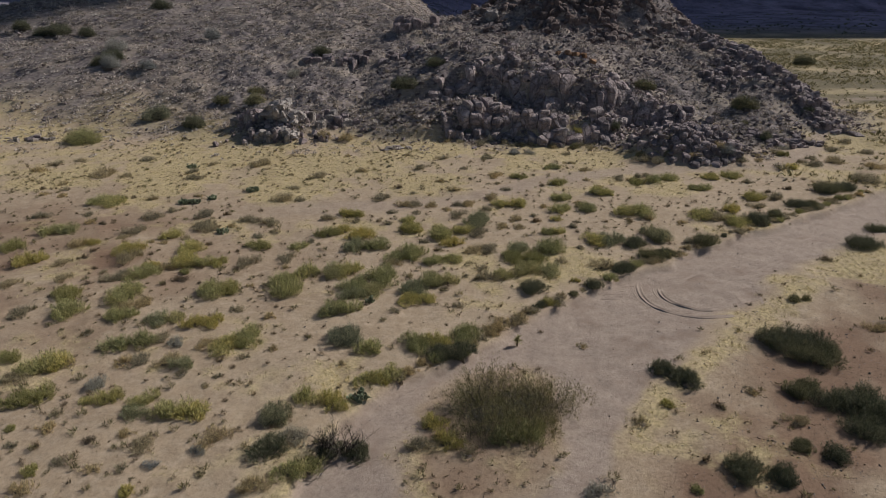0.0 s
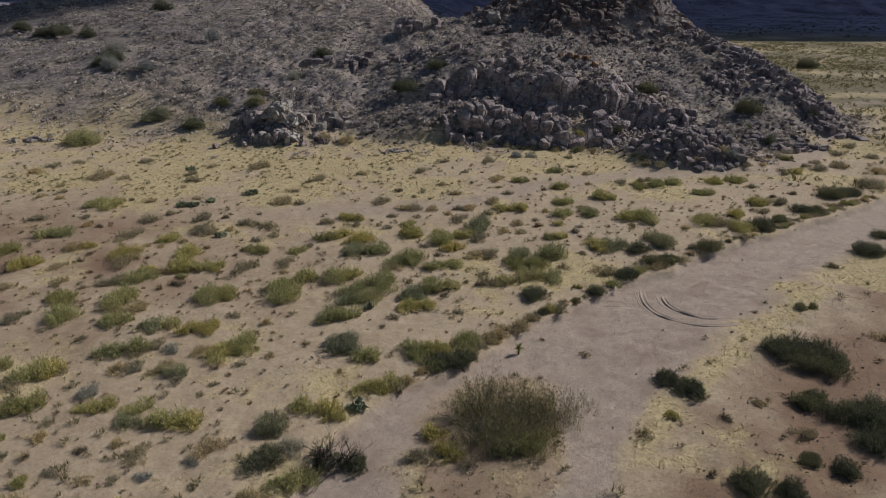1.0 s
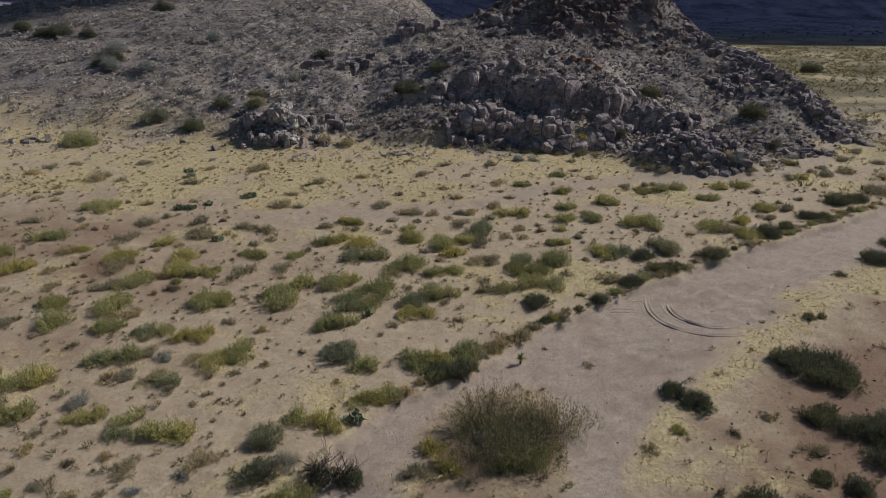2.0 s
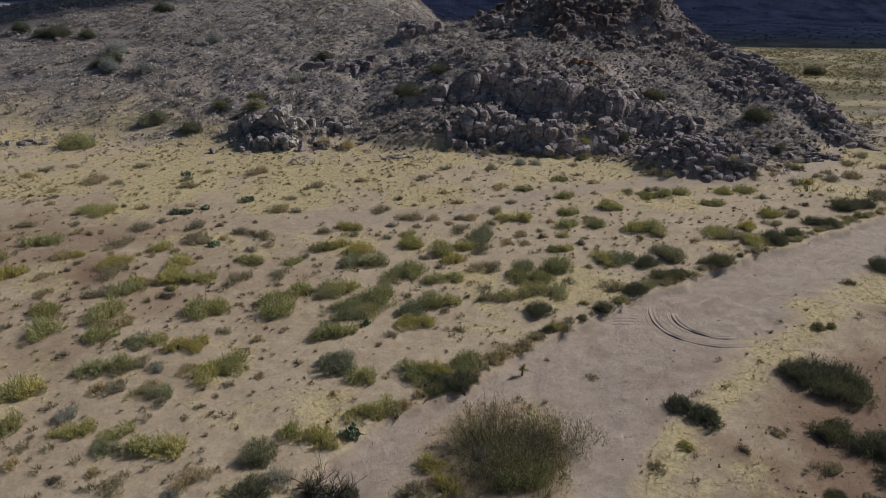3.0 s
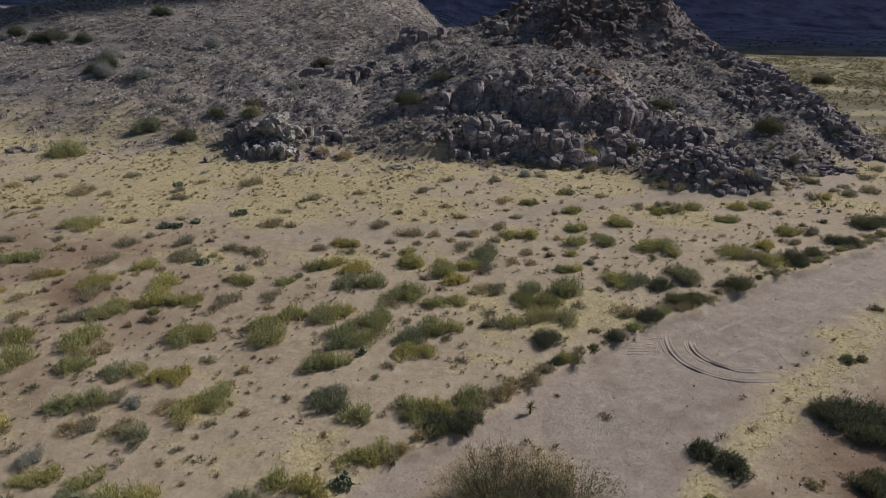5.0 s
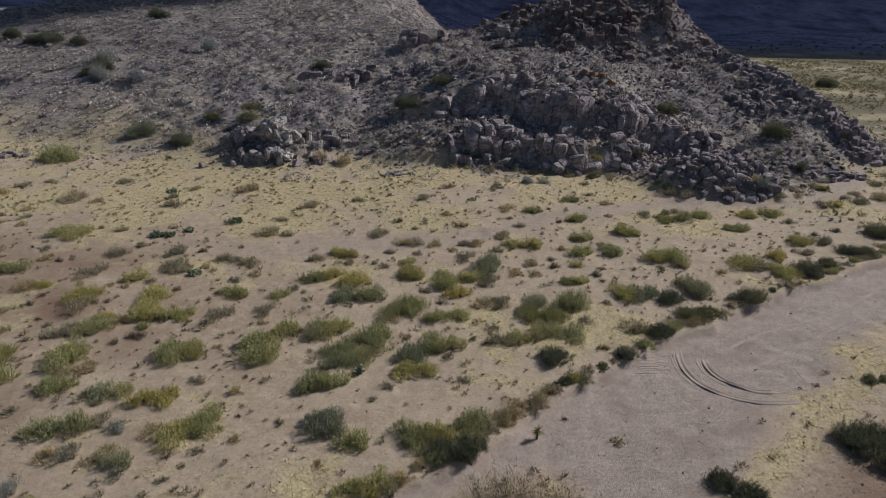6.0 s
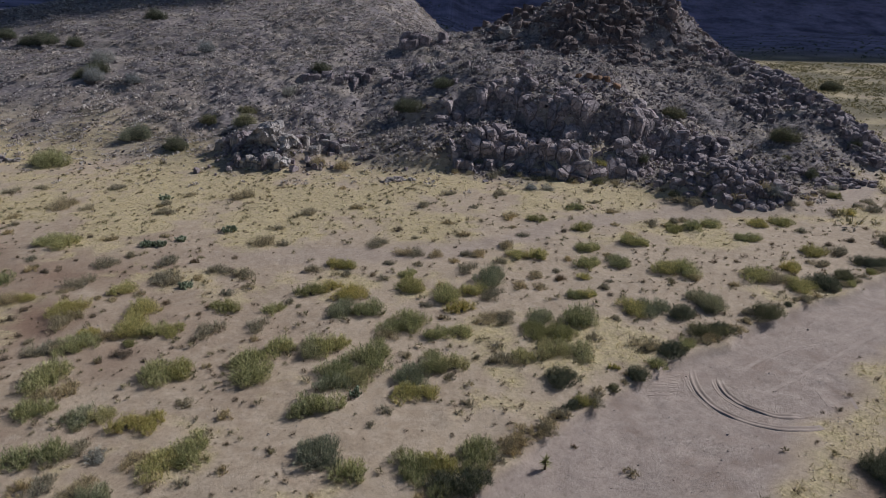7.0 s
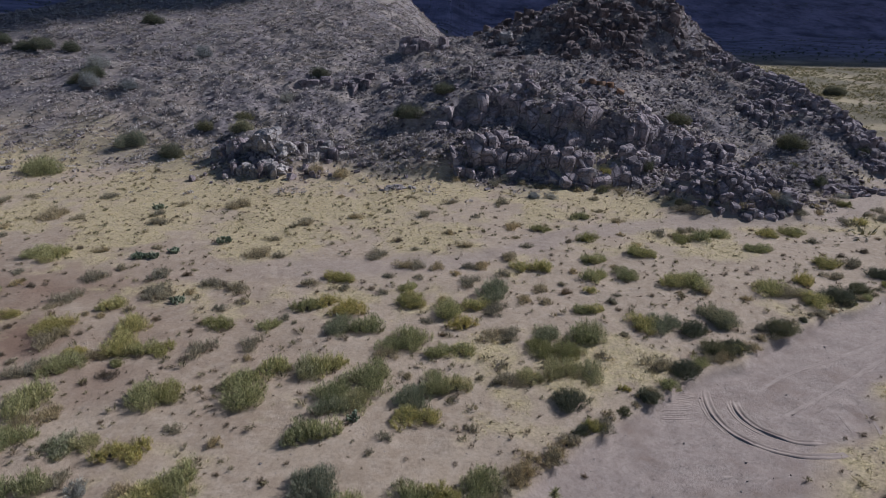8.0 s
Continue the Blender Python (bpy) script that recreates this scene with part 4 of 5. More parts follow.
def hummock(radius, squash, high, rng):
    """The low heap of litter and sand that a shrub gathers round its stems."""
    n, rows = 14, [(1.0, -0.4), (0.8, 0.4 * high), (0.45, 0.85 * high)]
    a = np.arange(n) * 6.283 / n
    wob = rng.uniform(0.75, 1.05, n)
    v = [np.stack([np.cos(a) * wob * radius * k, np.sin(a) * wob * radius * k * squash, np.full(n, z)], 1) for k, z in rows]
    v = np.concatenate(v + [[(0, 0, high)]])
    f = []
    for k in range(2):
        for i in range(n):
            j = (i + 1) % n
            f += [(k * n + i, k * n + j, (k + 1) * n + j), (k * n + i, (k + 1) * n + j, (k + 1) * n + i)]
    f += [(2 * n + i, 2 * n + (i + 1) % n, 3 * n) for i in range(n)]
    return v, np.array(f)


def shrub_shape(rng, radius, height, stems_per_m2, leaves, leaf_len, leaf_wid, bare=0.0, lumps=4, squash=0.8, stem=1.0):
    """Lumpy domes of stems that fan out from low crowns, leaves along them. Returns the stems' and the leaves' arrays."""
    n = max(14, int(stems_per_m2 * math.pi * radius * radius * squash))
    ang, rad = rng.uniform(0, 6.283, lumps), np.sqrt(rng.uniform(0.0, 1, lumps)) * radius * 0.72
    rad[0] *= 0.3
    cx, cy = np.cos(ang) * rad, np.sin(ang) * rad * squash
    size = rng.uniform(0.35, 1.0, lumps)
    size[0] = 1.0
    which = rng.choice(lumps, n, p=size**2 / (size**2).sum())
    sr = (radius * (0.3 + 0.7 / math.sqrt(lumps)) * size)[which]
    a, r = rng.uniform(0, 6.283, n), np.sqrt(rng.random(n))
    ox, oy = np.cos(a) * r, np.sin(a) * r * squash
    base = np.stack([cx[which] + ox * sr * 0.65, cy[which] + oy * sr * 0.65, np.full(n, -0.04)], 1)
    top = height * (0.35 + 0.65 * size[which]) * np.sqrt(1 - 0.8 * r * r) * rng.uniform(0.5, 1.1, n) * np.where(rng.random(n) < 0.12, 1.3, 1.0)
    tip = np.stack([cx[which] + ox * sr * 1.05, cy[which] + oy * sr * 1.05, top], 1) + rng.normal(0, 0.05 * height, (n, 3))
    bow = np.stack([ox, oy, np.full(n, -0.4)], 1) * (rng.uniform(0.0, 0.22, n) * height)[:, None]
    def along(k, t):
        t = np.asarray(t)[:, None]
        return base[k] + (tip[k] - base[k]) * t + bow[k] * (4 * t * (1 - t))
    stems = []
    for k in range(0, n, 4):
        path = along(np.full(3, k), [0, 0.5, 1.0])
        stems.append(tube(path, np.array([1.0, 0.7, 0.3]) * (0.005 + 0.005 * radius) * stem, 3))
    k = np.repeat(np.arange(n), leaves)
    tt = 1 - bare - (1 - bare) * 0.95 * rng.random(n * leaves) ** 1.1
    at = along(k, tt) + rng.normal(0, 0.04 * height + 0.015, (n * leaves, 3))
    at[:, 2] = np.maximum(at[:, 2], 0.015)
    lw = (tip - base)[k]
    lw = lw / np.linalg.norm(lw, axis=1)[:, None] + rng.normal(0, 0.36, (n * leaves, 3))
    stems.append(hummock(radius * 0.5, squash, height * 0.1 + 0.02, rng))
    return join(stems), leaf_array(at, lw, rng.uniform(0.6, 1.3, n * leaves) * leaf_len, rng.uniform(0.7, 1.2, n * leaves) * leaf_wid, rng)


# kind: height per half width, stems per square metre (for a half width of 1 m), leaves a stem, leaf length, leaf half width, bare tips
HABIT = {
    "green": (0.62, 62, 20, 0.15, 0.012, 0.0),
    "yellow": (0.58, 64, 20, 0.14, 0.012, 0.0),
    "teal": (0.66, 85, 26, 0.11, 0.013, 0.0),
    "dark": (0.62, 85, 26, 0.10, 0.013, 0.02),
    "sage": (0.66, 80, 18, 0.11, 0.010, 0.06),
    "ash": (0.64, 64, 20, 0.14, 0.011, 0.03),
    "dry": (0.56, 60, 15, 0.14, 0.010, 0.06),
    "twig": (0.9, 110, 9, 0.10, 0.008, 0.2),
}
LABEL = {
    "green": ("green_shrub", "low feathery green desert shrub on bare sand", "green shrubs of the plain"),
    "yellow": ("yellow_shrub", "low yellow-green desert shrub on bare sand", "yellow-green shrubs of the plain"),
    "teal": ("bluegreen_shrub", "dense dark blue-green shrub beside the sandy track", "blue-green shrubs"),
    "dark": ("dark_shrub", "dense dark olive shrub on sandy soil", "dark shrubs by the track"),
    "sage": ("sage_shrub", "pale blue-grey brittle sage shrub on sand", "sage shrubs"),
    "ash": ("greygreen_shrub", "wispy grey-green desert shrub on bare sand", "grey-green shrubs of the plain"),
    "dry": ("dry_shrub", "sparse half-dry grey-green shrub on bare sand", "dry shrubs of the plain"),
    "twig": ("dead_tuft", "small dead brown twiggy tuft on bare sand", "dead tufts of the plain"),
}
SIZES = (0.3, 0.55, 0.95, 1.6, 2.5)
STORE = {}


def shrub(kind, radius, x, y, rng):
    size = min(range(len(SIZES)), key=lambda k: abs(math.log(SIZES[k] / radius)))
    key = (kind, size, int(rng.integers(3)))
    name, label, group = LABEL[kind]
    if key not in STORE:
        r = SIZES[size]
        hr, dens, leaves, ll, lw, bare = HABIT[kind]
        own = np.random.default_rng(hash_of(key))
        stems, leaf = shrub_shape(own, r, hr * r**0.85, dens * r**-0.6, leaves, ll * r**0.25, lw * r**0.25, bare, lumps=3 + 2 * size, squash=float(own.uniform(0.8, 1.1)))
        me_s, me_l = mesh_from("woody_base", *stems), mesh_from("foliage", *leaf)
        me_s.materials.append(BARK)
        me_l.materials.append(LEAF[kind])
        STORE[key] = (me_s, me_l)
    ob = thing(name, x, y, label, "shrub", group, 0.02)
    s = radius / SIZES[size]
    ob.matrix_basis = ob.matrix_basis @ pose(0, 0, 0, 0, 0, rng.uniform(-25, 25) + 180 * rng.integers(2)) @ Matrix.Diagonal((s, s, s * rng.uniform(0.85, 1.15), 1))
    part("woody_base", STORE[key][0], None, ob)
    part("foliage", STORE[key][1], None, ob)
    return ob


def hash_of(key):
    return 1000 * (list(HABIT).index(key[0]) + 1) + 10 * key[1] + key[2]


# prickly pears: flat pads standing on one another
def pad_mesh():
    bm = bmesh.new()
    bmesh.ops.create_icosphere(bm, subdivisions=2, radius=1)
    for v in bm.verts:
        k = 0.78 + 0.22 * v.co.z
        v.co = Vector((v.co.x * 0.42 * k, v.co.y * 0.09, v.co.z * 0.5 + 0.5))
    me = bpy.data.meshes.new("pad")
    bm.to_mesh(me)
    bm.free()
    me.shade_smooth()
    m, nd, lk, b = material("cactus_skin", 0.5)
    co = nd.new("ShaderNodeTexCoord").outputs["Object"]
    col = ramp(nd, lk, noise_node(nd, lk, co, 3, 3), [(0.3, (0.12, 0.15, 0.085)), (0.7, (0.25, 0.275, 0.18))])
    info = nd.new("ShaderNodeObjectInfo").outputs["Random"]
    lk.new(mix(nd, lk, 1.0, col, ramp(nd, lk, info, [(0, (0.7,) * 3), (1, (1.35,) * 3)]), "MULTIPLY"), b.inputs["Base Color"])
    me.materials.append(m)
    return me


PAD = pad_mesh()


def prickly_pear(x, y, radius, rng):
    ob = thing("prickly_pear", x, y, "clump of grey-green prickly pear pads on sand", "cactus", "prickly pears of the plain")
    n = int(np.clip(80 * radius / 0.7, 16, 90))
    tips = []
    for k in range(n):
        s = rng.uniform(0.2, 0.3) * (0.8 + 0.3 * min(radius, 0.8))
        if k < n * 0.55:
            a, r = rng.uniform(0, 6.283), math.sqrt(rng.random()) * radius * 0.7
            p = Vector((math.cos(a) * r, math.sin(a) * r, -0.03))
            tilt = pose(0, 0, 0, rng.normal(0, 20), rng.normal(0, 20), rng.uniform(0, 360))
        else:
            p, base = tips[int(rng.integers(int(n * 0.55)))]
            tilt = base @ pose(0, 0, 0, rng.normal(0, 12), rng.normal(0, 25), rng.uniform(0, 360))
        m = Matrix.Translation(p) @ tilt
        tips.append((m @ Vector((0, 0, s * 0.93)), tilt))
        pad = part("pad", PAD, None, ob)
        pad.matrix_basis = m @ Matrix.Diagonal((s, s, s, 1))
    return ob


def yucca(x, y, height, rng, label):
    ob = thing("yucca", x, y, label, "yucca", "yuccas of the plain")
    trunk = join([tube([(0, 0, -0.05), (0.01, 0, height * 0.35), (0.03, 0.02, height * 0.6)], [0.06, 0.055, 0.05], 8)])
    part("trunk", mesh_from("trunk", *trunk), LEAF["twig"], ob)
    n = 130
    a, e = rng.uniform(0, 6.283, n), rng.uniform(-0.5, 1.5, n)
    way = np.stack([np.cos(a) * np.cos(e), np.sin(a) * np.cos(e), np.sin(e)], 1)
    at = np.stack([np.full(n, 0.03), np.full(n, 0.02), height * rng.uniform(0.2, 0.6, n)], 1)
    part("leaf_rosette", mesh_from("leaf_rosette", *leaf_array(at, way, rng.uniform(0.3, 0.5, n) * height, np.full(n, 0.02), rng)), LEAF["yellow"], ob)
    return ob


def branching(rng, start, way, length, radius, depth, out, wander=0.16):
    pts = [np.array(start, float)]
    d = np.array(way, float)
    for _ in range(4):
        d = d + rng.normal(0, wander, 3) + (0, 0, 0.03)
        d /= np.linalg.norm(d)
        pts.append(pts[-1] + d * length / 4)
    out.append(tube(pts, np.linspace(radius, radius * 0.55, 5), 5 if depth > 1 else 3))
    if depth:
        for k in range(int(rng.integers(2, 5))):
            p = pts[int(rng.integers(2, 5))]
            side = d + rng.normal(0, 0.44 + wander, 3)
            branching(rng, p, side / np.linalg.norm(side), length * rng.uniform(0.5, 0.8), radius * 0.5, depth - 1, out, wander)


def dead_shrub(x, y, height, rng):
    ob = thing("dead_bush", x, y, "bare dead bush with dark crooked branches", "bush")
    for k in range(5):
        out = []
        a = rng.uniform(0, 6.283)
        branching(rng, (0.1 * math.cos(a), 0.1 * math.sin(a), -0.05), (0.5 * math.cos(a), 0.4 * math.sin(a), 1), height * 0.5, 0.045, 3, out)
        part("branch", mesh_from("branch", *join(out)), BARK_DARK, ob)
    n = 500
    tips = np.concatenate([np.array([v.co[:] for v in c.data.vertices]) for c in ob.children])
    at = tips[rng.integers(0, len(tips), n)]
    at = at[at[:, 2] > height * 0.55]
    part("foliage", mesh_from("foliage", *leaf_array(at, rng.normal(0, 1, at.shape), np.full(len(at), 0.06), np.full(len(at), 0.012), rng)), LEAF["dry"], ob, "few dry leaves")
    return ob


def mesquite(x, y, rx, ry, height, rng):
    """The big half-bare thicket between the two branches of the track."""
    ob = thing("mesquite_thicket", x, y, "big tangled mesquite thicket with bare grey twig tips", "bush")
    out = []
    for k in range(90):
        a, r = rng.uniform(0, 6.283), math.sqrt(rng.random())
        ox, oy = math.cos(a) * r, math.sin(a) * r
        way = np.array([ox * 1.2, oy * 1.2, rng.uniform(0.5, 1.0)])
        branching(rng, (ox * rx * 0.45, oy * ry * 0.45, -0.05), way / np.linalg.norm(way), height * rng.uniform(0.34, 0.52), 0.024, 3, out, 0.34)
    stems, leaf = shrub_shape(rng, rx, height * 0.8, 32, 26, 0.12, 0.012, 0.0, 20, ry / rx, 0.3)
    out.append(stems)
    part("woody_base", mesh_from("woody_base", *join(out)), TWIGS, ob, "tangle of thin grey twigs")
    part("foliage", mesh_from("foliage", *leaf), LEAF["thicket"], ob)
    return ob


TWIGS = bark_material("grey_twigs", (0.075, 0.066, 0.055), (0.19, 0.168, 0.14))
BARK_DARK = bark_material("dark_bark", (0.05, 0.042, 0.036), (0.13, 0.11, 0.095))
LEAF["thicket"] = leaf_material("thicket_leaves", (0.06, 0.066, 0.035), (0.18, 0.185, 0.105), (0.38, 0.35, 0.23))

GROWN = {"green": 1.27, "yellow": 1.22, "dry": 1.18, "twig": 1.15, "dark": 1.27, "teal": 1.28, "sage": 1.2, "ash": 1.25}
rng_p = np.random.default_rng(5)
for kind, places in PLANTS:
    for px, py, pr in places:
        if kind == "pear":
            prickly_pear(px, py, pr * 0.9, rng_p)
        elif kind == "yucca":
            yucca(px, py, 1.0, rng_p, "small spiky green yucca on a short trunk")
        else:
            shrub(kind, pr * GROWN[kind] * (1 - 0.2 * float(smooth(45, 70, py))), px, py, rng_p)
mesquite(3.2, 26.0, 4.4, 3.3, 2.4, np.random.default_rng(61))
for dx, dy, dh, seed in ((-4.9, 23.0, 2.2, 62), (-6.0, 23.0, 1.6, 64), (-5.4, 22.9, 1.6, 65)):
    dead_shrub(dx, dy, dh, np.random.default_rng(seed))

# brown brush along the cut bank
rng_b = np.random.default_rng(63)
bx = -3.5
while bx < 46:
    by = float(np.interp(bx, BANK_X, BANK_Y)) + rng_b.uniform(0.35, 0.9)
    ob = shrub(str(rng_b.choice(["dry", "green", "dark", "yellow"], p=[0.65, 0.15, 0.15, 0.05])), rng_b.uniform(0.35, 0.75), bx, by, rng_b)
    ob["label"], ob["group"] = "half-dry brush hanging over the cut bank", "brush of the cut bank"
    bx += rng_b.uniform(0.45, 1.1)


# brush at the foot of the rocks
fx = -1.0
while fx < 46:
    fy = float(np.interp(fx, [-1, 10, 20, 24, 30.5, 37, 42, 46], [84.5, 82, 82, 77.5, 73, 75.5, 79.5, 83])) + rng_b.normal(0, 0.7)
    ob = shrub(str(rng_b.choice(["dry", "sage", "dark"], p=[0.65, 0.2, 0.15])), rng_b.uniform(0.5, 1.05), fx, fy, rng_b)
    ob["label"], ob["group"] = "low grey-green brush along the foot of the rocks", "brush at the rock foot"
    fx += rng_b.uniform(0.9, 2.2)


# bushes of the hillside
HILL_BUSHES = [
    ("dark", [(-90.6, 143.4, 2.25), (-68.1, 119.4, 1.87), (-39.8, 90.4, 1.56), (-33.1, 101.5, 1.06), (-25.6, 120.6, 1.35), (-8.1, 96.1, 1.73), (-3.1, 102.0, 1.48), (29.8, 98.6, 1.42), (44.7, 94.9, 1.6), (44.3, 85.7, 0.8), (43.1, 90.5, 0.61), (100.7, 184.7, 2.33), (-66.3, 120.5, 1.78), (-72.0, 156.6, 2.04), (-37.8, 98.3, 1.02), (-54.6, 211.5, 2.37), (-87.1, 264.7, 2.52), (-37.4, 202.8, 1.57), (-83.7, 142.4, 1.61), (-101.0, 146.5, 1.79), (-93.8, 143.1, 1.75), (-124.3, 290.1, 3.02), (-160.7, 302.0, 3.15), (-132.2, 389.9, 3.71), (55.3, 95.6, 0.73), (22.6, 85.7, 0.88), (23.9, 75.2, 0.51), (26.7, 74.4, 0.51)]),
    ("teal", [(-47.1, 94.0, 1.71), (-32.0, 95.8, 1.41)]),
    ("green", [(-52.7, 83.5, 1.81)]),
    ("yellow", [(17.1, 84.3, 0.58), (43.5, 78.5, 0.53)]),
    ("sage", [(-52.0, 136.1, 1.65), (-68.5, 126.0, 1.97), (-66.0, 117.0, 1.83), (-56.9, 114.9, 1.4), (-28.6, 108.7, 1.22), (-7.0, 121.8, 0.84), (33.7, 74.3, 0.88)]),
    ("dry", [(-18.7, 84.1, 0.87), (-14.9, 83.4, 1.01), (33.0, 75.0, 0.89)]),
]
for kind, places in HILL_BUSHES:
    for px, py, pr in places:
        ob = shrub(kind, pr * 1.45, px, py, rng_p)
        ob.matrix_basis = ob.matrix_basis @ Matrix.Diagonal((1, 1, 1.5, 1))
        ob["label"] = "pale grey leafless-looking bush on the stony hillside" if kind in ("sage", "dry") else "rounded dark green bush among stones on the hillside"
        ob["group"] = "bushes of the hillside"


# ---- small growth, too much to count ----
def tuft_shapes(rng, count, blades, length, width, spread_out, core=0.5):
    """Small unit clumps: short blades all over a low dome."""
    out = []
    for _ in range(count):
        a, r = rng.uniform(0, 6.283, blades), np.sqrt(rng.random(blades))
        ox, oy = np.cos(a) * r, np.sin(a) * r * 0.85
        up = np.sqrt(1 - 0.9 * r * r) * rng.random(blades) ** 0.5
        at = np.stack([ox * core, oy * core, 0.84 * core * up], 1)
        way = np.stack([ox * spread_out, oy * spread_out, rng.uniform(0.3, 1.0, blades)], 1) + rng.normal(0, 0.3, (blades, 3))
        v, f = leaf_array(at, way, rng.uniform(0.6, 1.2, blades) * length, rng.uniform(0.7, 1.3, blades) * width, rng)
        out.append((v, f))
    return out


def strew_growth():
    rng = np.random.default_rng(71)
    grass = tuft_shapes(rng, 8, 8, 0.7, 0.07, 0.9)
    pts = gather(rng, 34000, (-75, 62, 18, 100), lambda x, y: grass_mask(x, y) * (0.5 + 0.5 * smooth(100, 30, y)))
    strew("dry_grass", grass, LEAF["straw"], pts, rng.uniform(0.07, 0.24, len(pts)), rng, "short straw-yellow dry grass over the sand", "grass", 0.3, 0.1)
    tuft = tuft_shapes(rng, 10, 34, 0.6, 0.028, 0.5, 0.3)
    pts = gather(rng, 5200, (-75, 55, 18, 95), lambda x, y: (1 - track_mask(x, y)) * (0.2 + 0.8 * np.clip(fbm(x, y, 8, 3) + 0.4, 0, 1)) * (1 - 0.7 * path_mask(x, y)) * (1 - 0.82 * smooth(0.5, -0.5, verge_gap(x, y)) * smooth(4, 7, x)))
    strew("small_tufts", tuft, LEAF["twig"], pts, np.clip(rng.lognormal(-1.5, 0.5, len(pts)), 0.08, 0.5), rng, "small dry brown tufts dotted over the sand", "tufts", 0.3, 0.1)
    pts = gather(rng, 2200, (-75, 55, 18, 90), lambda x, y: (1 - track_mask(x, y)) * (0.2 + 0.8 * np.clip(fbm(x, y, 8, 3) + 0.4, 0, 1)) * (1 - 0.7 * path_mask(x, y)) * (1 - 0.82 * smooth(0.5, -0.5, verge_gap(x, y)) * smooth(4, 7, x)))
    strew("small_green_tufts", tuft_shapes(rng, 8, 44, 0.5, 0.03, 0.6, 0.38), LEAF["tuft"], pts, np.clip(rng.lognormal(-0.95, 0.35, len(pts)), 0.2, 0.65), rng, "small grey-green tufts dotted over the sand", "tufts", 0.3, 0.1)
    scrub = tuft_shapes(rng, 12, 22, 0.34, 0.085, 0.8, 0.46)
    sparse = tuft_shapes(rng, 8, 10, 0.4, 0.14, 0.8, 0.46)
    def hillside(x, y):
        return np.clip(hill_mask(x, y) + 0.16 * smooth(70, 84, y) * smooth(10, -10, x) + 0.25 * smooth(80, 90, y) * smooth(-28, -40, x), 0, 1) * (0.25 + 1.0 * np.clip(fbm(x + 3, y, 5, 3) + 0.35, 0, 1)) * 0.8
    pts = gather(rng, 34000, (-150, 80, 70, 230), hillside)
    strew("hill_scrub", scrub, LEAF["grey"], pts, np.clip(rng.lognormal(-0.55, 0.4, len(pts)), 0.25, 1.4), rng, "low grey scrub covering the stony hillside", "scrub", 0.3, 0.1)
    pts = gather(rng, 14000, (-150, 80, 70, 240), lambda x, y: hillside(x, y) * (0.5 + 0.5 * smooth(0, -40, x) * smooth(110, 140, y)))
    strew("hill_dry_scrub", scrub, LEAF["heath"], pts, np.clip(rng.lognormal(-0.75, 0.4, len(pts)), 0.25, 1.2), rng, "low dark brown-grey scrub covering the stony hillside", "scrub", 0.3, 0.1)
    def plain(x, y):
        return (1 - hill_mask(x, y)) * smooth(35, 50, x) * smooth(60, 75, y) * (0.15 + np.clip(fbm(x, y, 14, 3) + 0.25, 0, 1))
    pts = gather(rng, 14000, (35, 280, 60, 290), plain)
    strew("plain_scrub", tuft_shapes(rng, 10, 14, 0.45, 0.1, 1.0), LEAF["scrub"], pts, np.clip(rng.lognormal(-0.35, 0.4, len(pts)), 0.35, 1.9), rng, "dry olive scrub over the far grassy plain", "scrub", 0.3, 0.1)
    pts = gather(rng, 6000, (35, 330, 60, 330), plain)
    strew("plain_grass", grass, LEAF["straw"], pts, rng.uniform(0.25, 0.7, len(pts)), rng, "straw-yellow grass over the far plain", "grass", 0.3, 0.1)
    pts = gather(rng, 7000, (-500, 800, 330, 900), lambda x, y: 0.3 + np.clip(fbm(x, y, 60, 3), 0, 1))
    strew("far_scrub", sparse, LEAF["dark"], pts, np.clip(rng.lognormal(0.3, 0.4, len(pts)), 0.8, 3), rng, "dark scrub dotted over the far slopes", "scrub", 0.3, 0.1)


strew_growth()


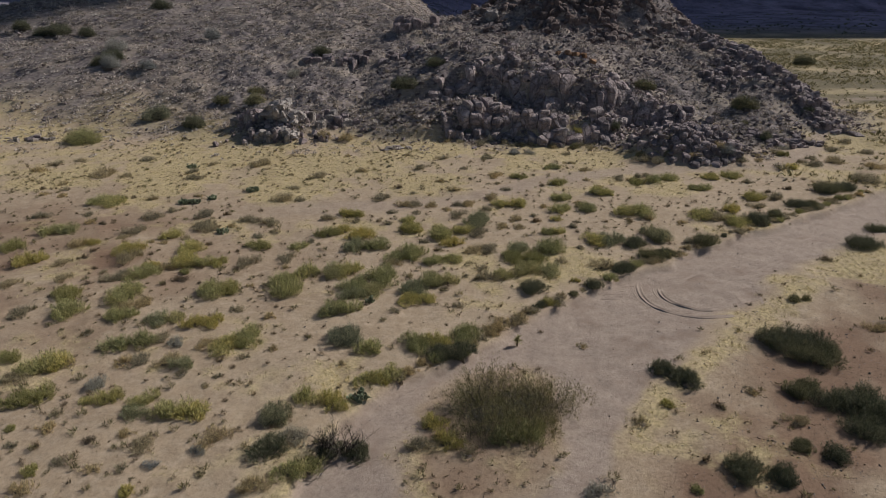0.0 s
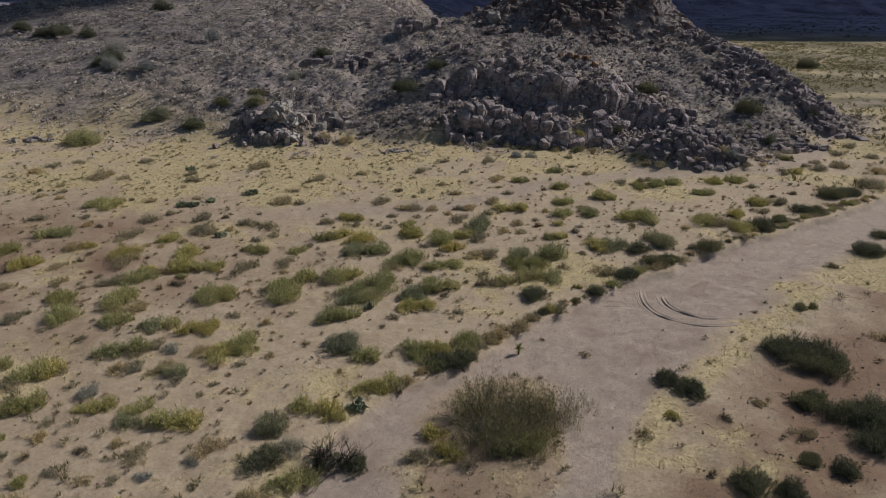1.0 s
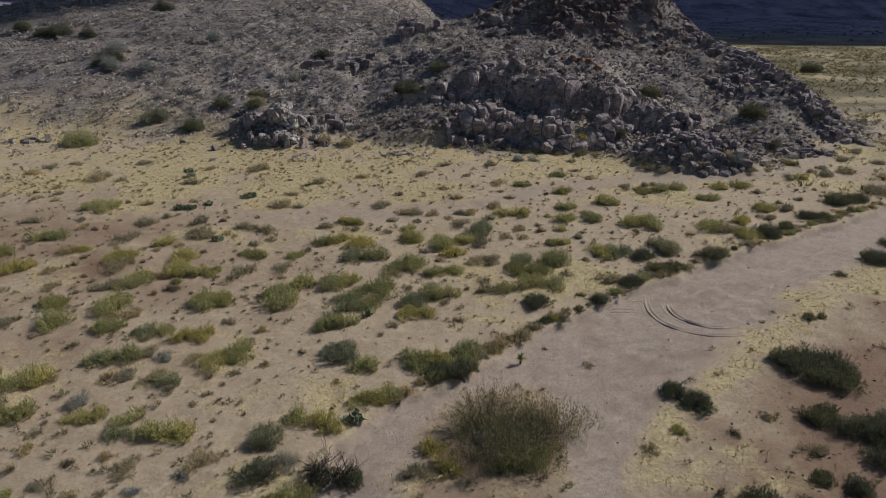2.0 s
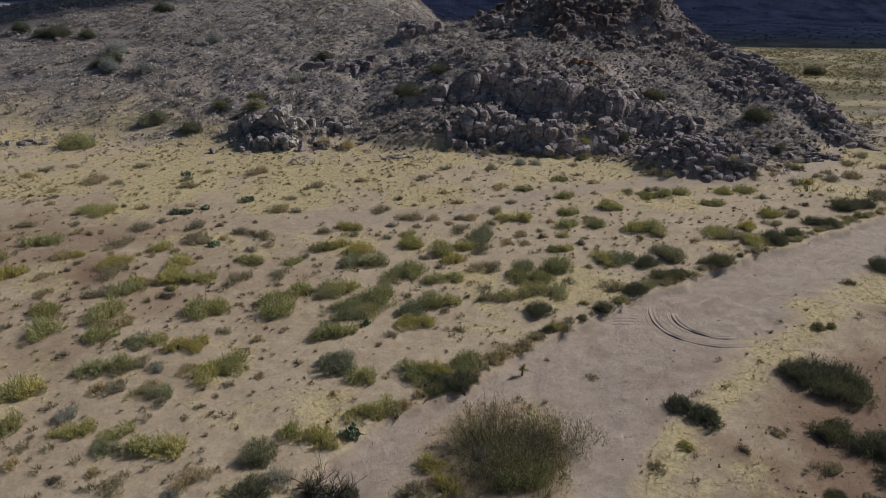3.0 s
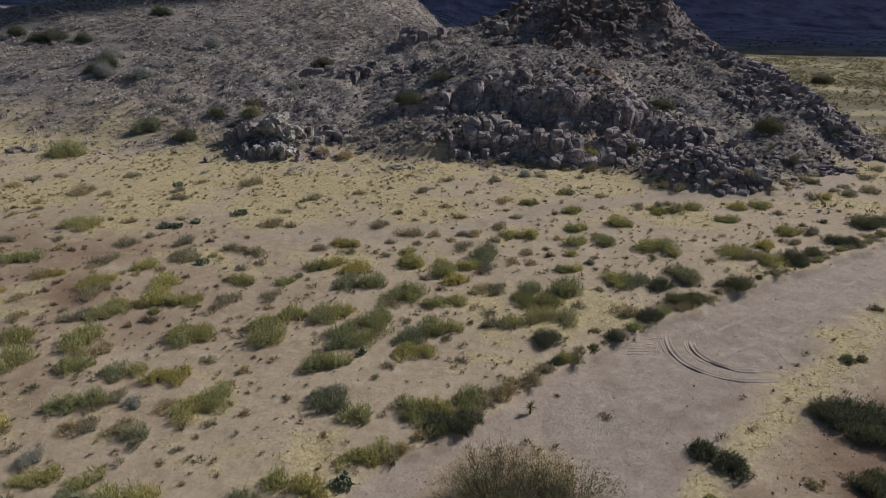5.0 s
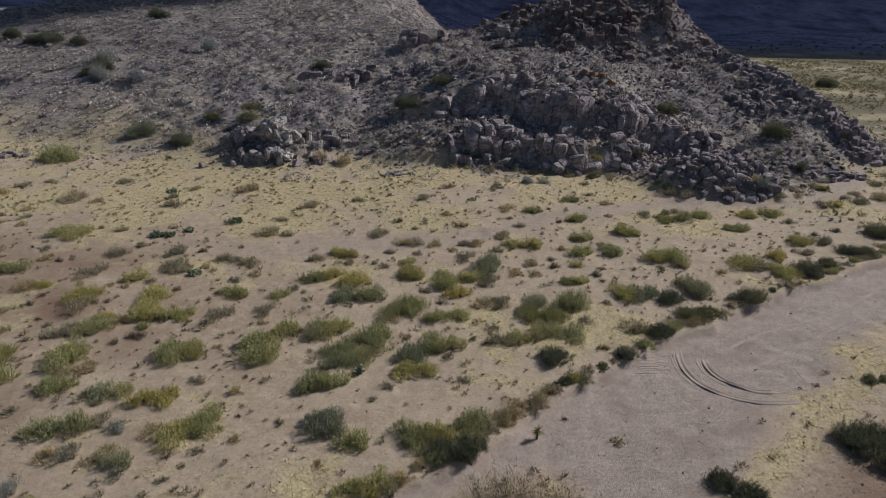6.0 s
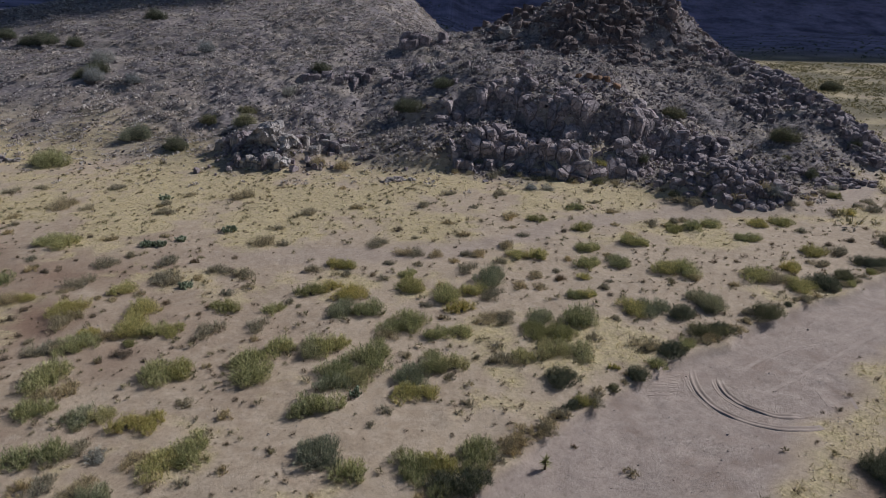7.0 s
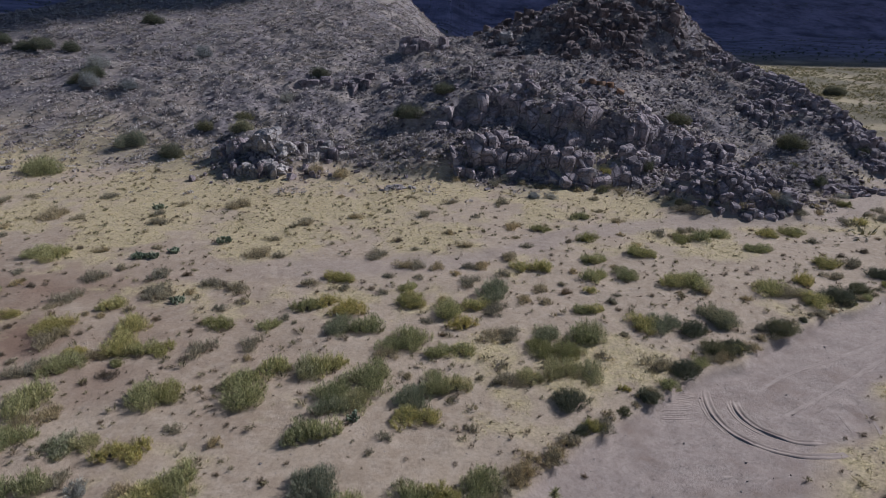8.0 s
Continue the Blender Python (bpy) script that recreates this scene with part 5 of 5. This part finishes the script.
# ---- wheel tracks on the sand ----
def wheel_track(points, width=0.26, high=1.0, label="curved wheel rut with raised sandy rims"):
    """A rut pressed by one wheel: a floor between two low rims of pushed-up sand."""
    p = np.asarray(points, float)
    t = np.linspace(0, 1, len(p))
    s = np.linspace(0, 1, 60)
    x, y = (np.polyval(np.polyfit(t, p[:, c], min(4, len(p) - 1)), s) for c in (0, 1))
    dx, dy = np.gradient(x), np.gradient(y)
    n = np.hypot(dx, dy)
    nx, ny = -dy / n, dx / n
    fade = np.minimum(1, 6 * np.minimum(s, 1 - s)) ** 0.7 * (0.8 + 0.5 * fbm(x, y, 0.7, 2))
    prof = [(-1.0, -0.02), (-0.62, 0.085), (-0.3, 0.012), (0.0, 0.006), (0.3, 0.012), (0.62, 0.075), (1.0, -0.02)]
    rows = []
    for off, h in prof:
        px, py = x + nx * off * width, y + ny * off * width
        rows.append(np.stack([px, py, ground_z(px, py) + h * high * np.where(h > 0, fade, 1)], 1))
    v = np.stack(rows, 1).reshape(-1, 3)
    k = len(prof)
    f = [(a * k + b, a * k + b + 1, (a + 1) * k + b + 1, (a + 1) * k + b) for a in range(len(s) - 1) for b in range(k - 1)]
    me = mesh_from("wheel_rut", v, f, True)
    me.materials.append(TRACK_SAND)
    return tagged(new("wheel_rut", me), label, "tyre track", "wheel ruts on the track", "structure")


m_, nd_, lk_, b_ = material("rut_sand", 0.95)
co_ = nd_.new("ShaderNodeNewGeometry").outputs["Position"]
lk_.new(ramp(nd_, lk_, noise_node(nd_, lk_, co_, 6, 5), [(0.3, ROAD_A), (0.7, ROAD_B)]), b_.inputs["Base Color"])
TRACK_SAND = m_
OUTER = [(14.89, 42.35), (14.57, 41.27), (14.53, 40.15), (14.77, 38.98), (15.21, 37.84), (16.03, 37.03), (17.35, 36.58), (18.53, 36.35), (19.78, 36.56)]
INNER = [(16.34, 41.57), (16.07, 40.11), (16.49, 38.92), (17.27, 38.01), (18.24, 37.59), (19.3, 37.58)]
wheel_track(OUTER, 0.27, 1.3)
wheel_track(INNER, 0.27, 1.3)
wheel_track([(x - 0.42, y - 0.12) for x, y in OUTER[:5]], 0.16, 0.5)
wheel_track([(x - 0.45, y - 0.05) for x, y in INNER[:4]], 0.16, 0.5)
for k in range(7):
    wheel_track([(11.2 + 0.2 * k, 39.6 + 0.36 * k), (12.0 + 0.2 * k, 39.55 + 0.38 * k), (12.9 + 0.2 * k, 39.65 + 0.42 * k)], 0.14, 0.55, "short scraped furrow in the sandy track")
wheel_track([(21.5, 40.5), (21.3, 39.2), (21.2, 38.2)], 0.1, 0.3)
wheel_track([(23.2, 40.8), (22.9, 39.3), (22.5, 38.1)], 0.1, 0.3)
for off in (2.6, 4.2):
    xs_ = np.linspace(18, 40, 8)
    wheel_track([(x, float(np.interp(x, BANK_X, BANK_Y)) - off * 1.3 + 0.5 * math.sin(x * 0.3 + off)) for x in xs_], 0.13, 0.25, "faint wheel rut along the sandy track")
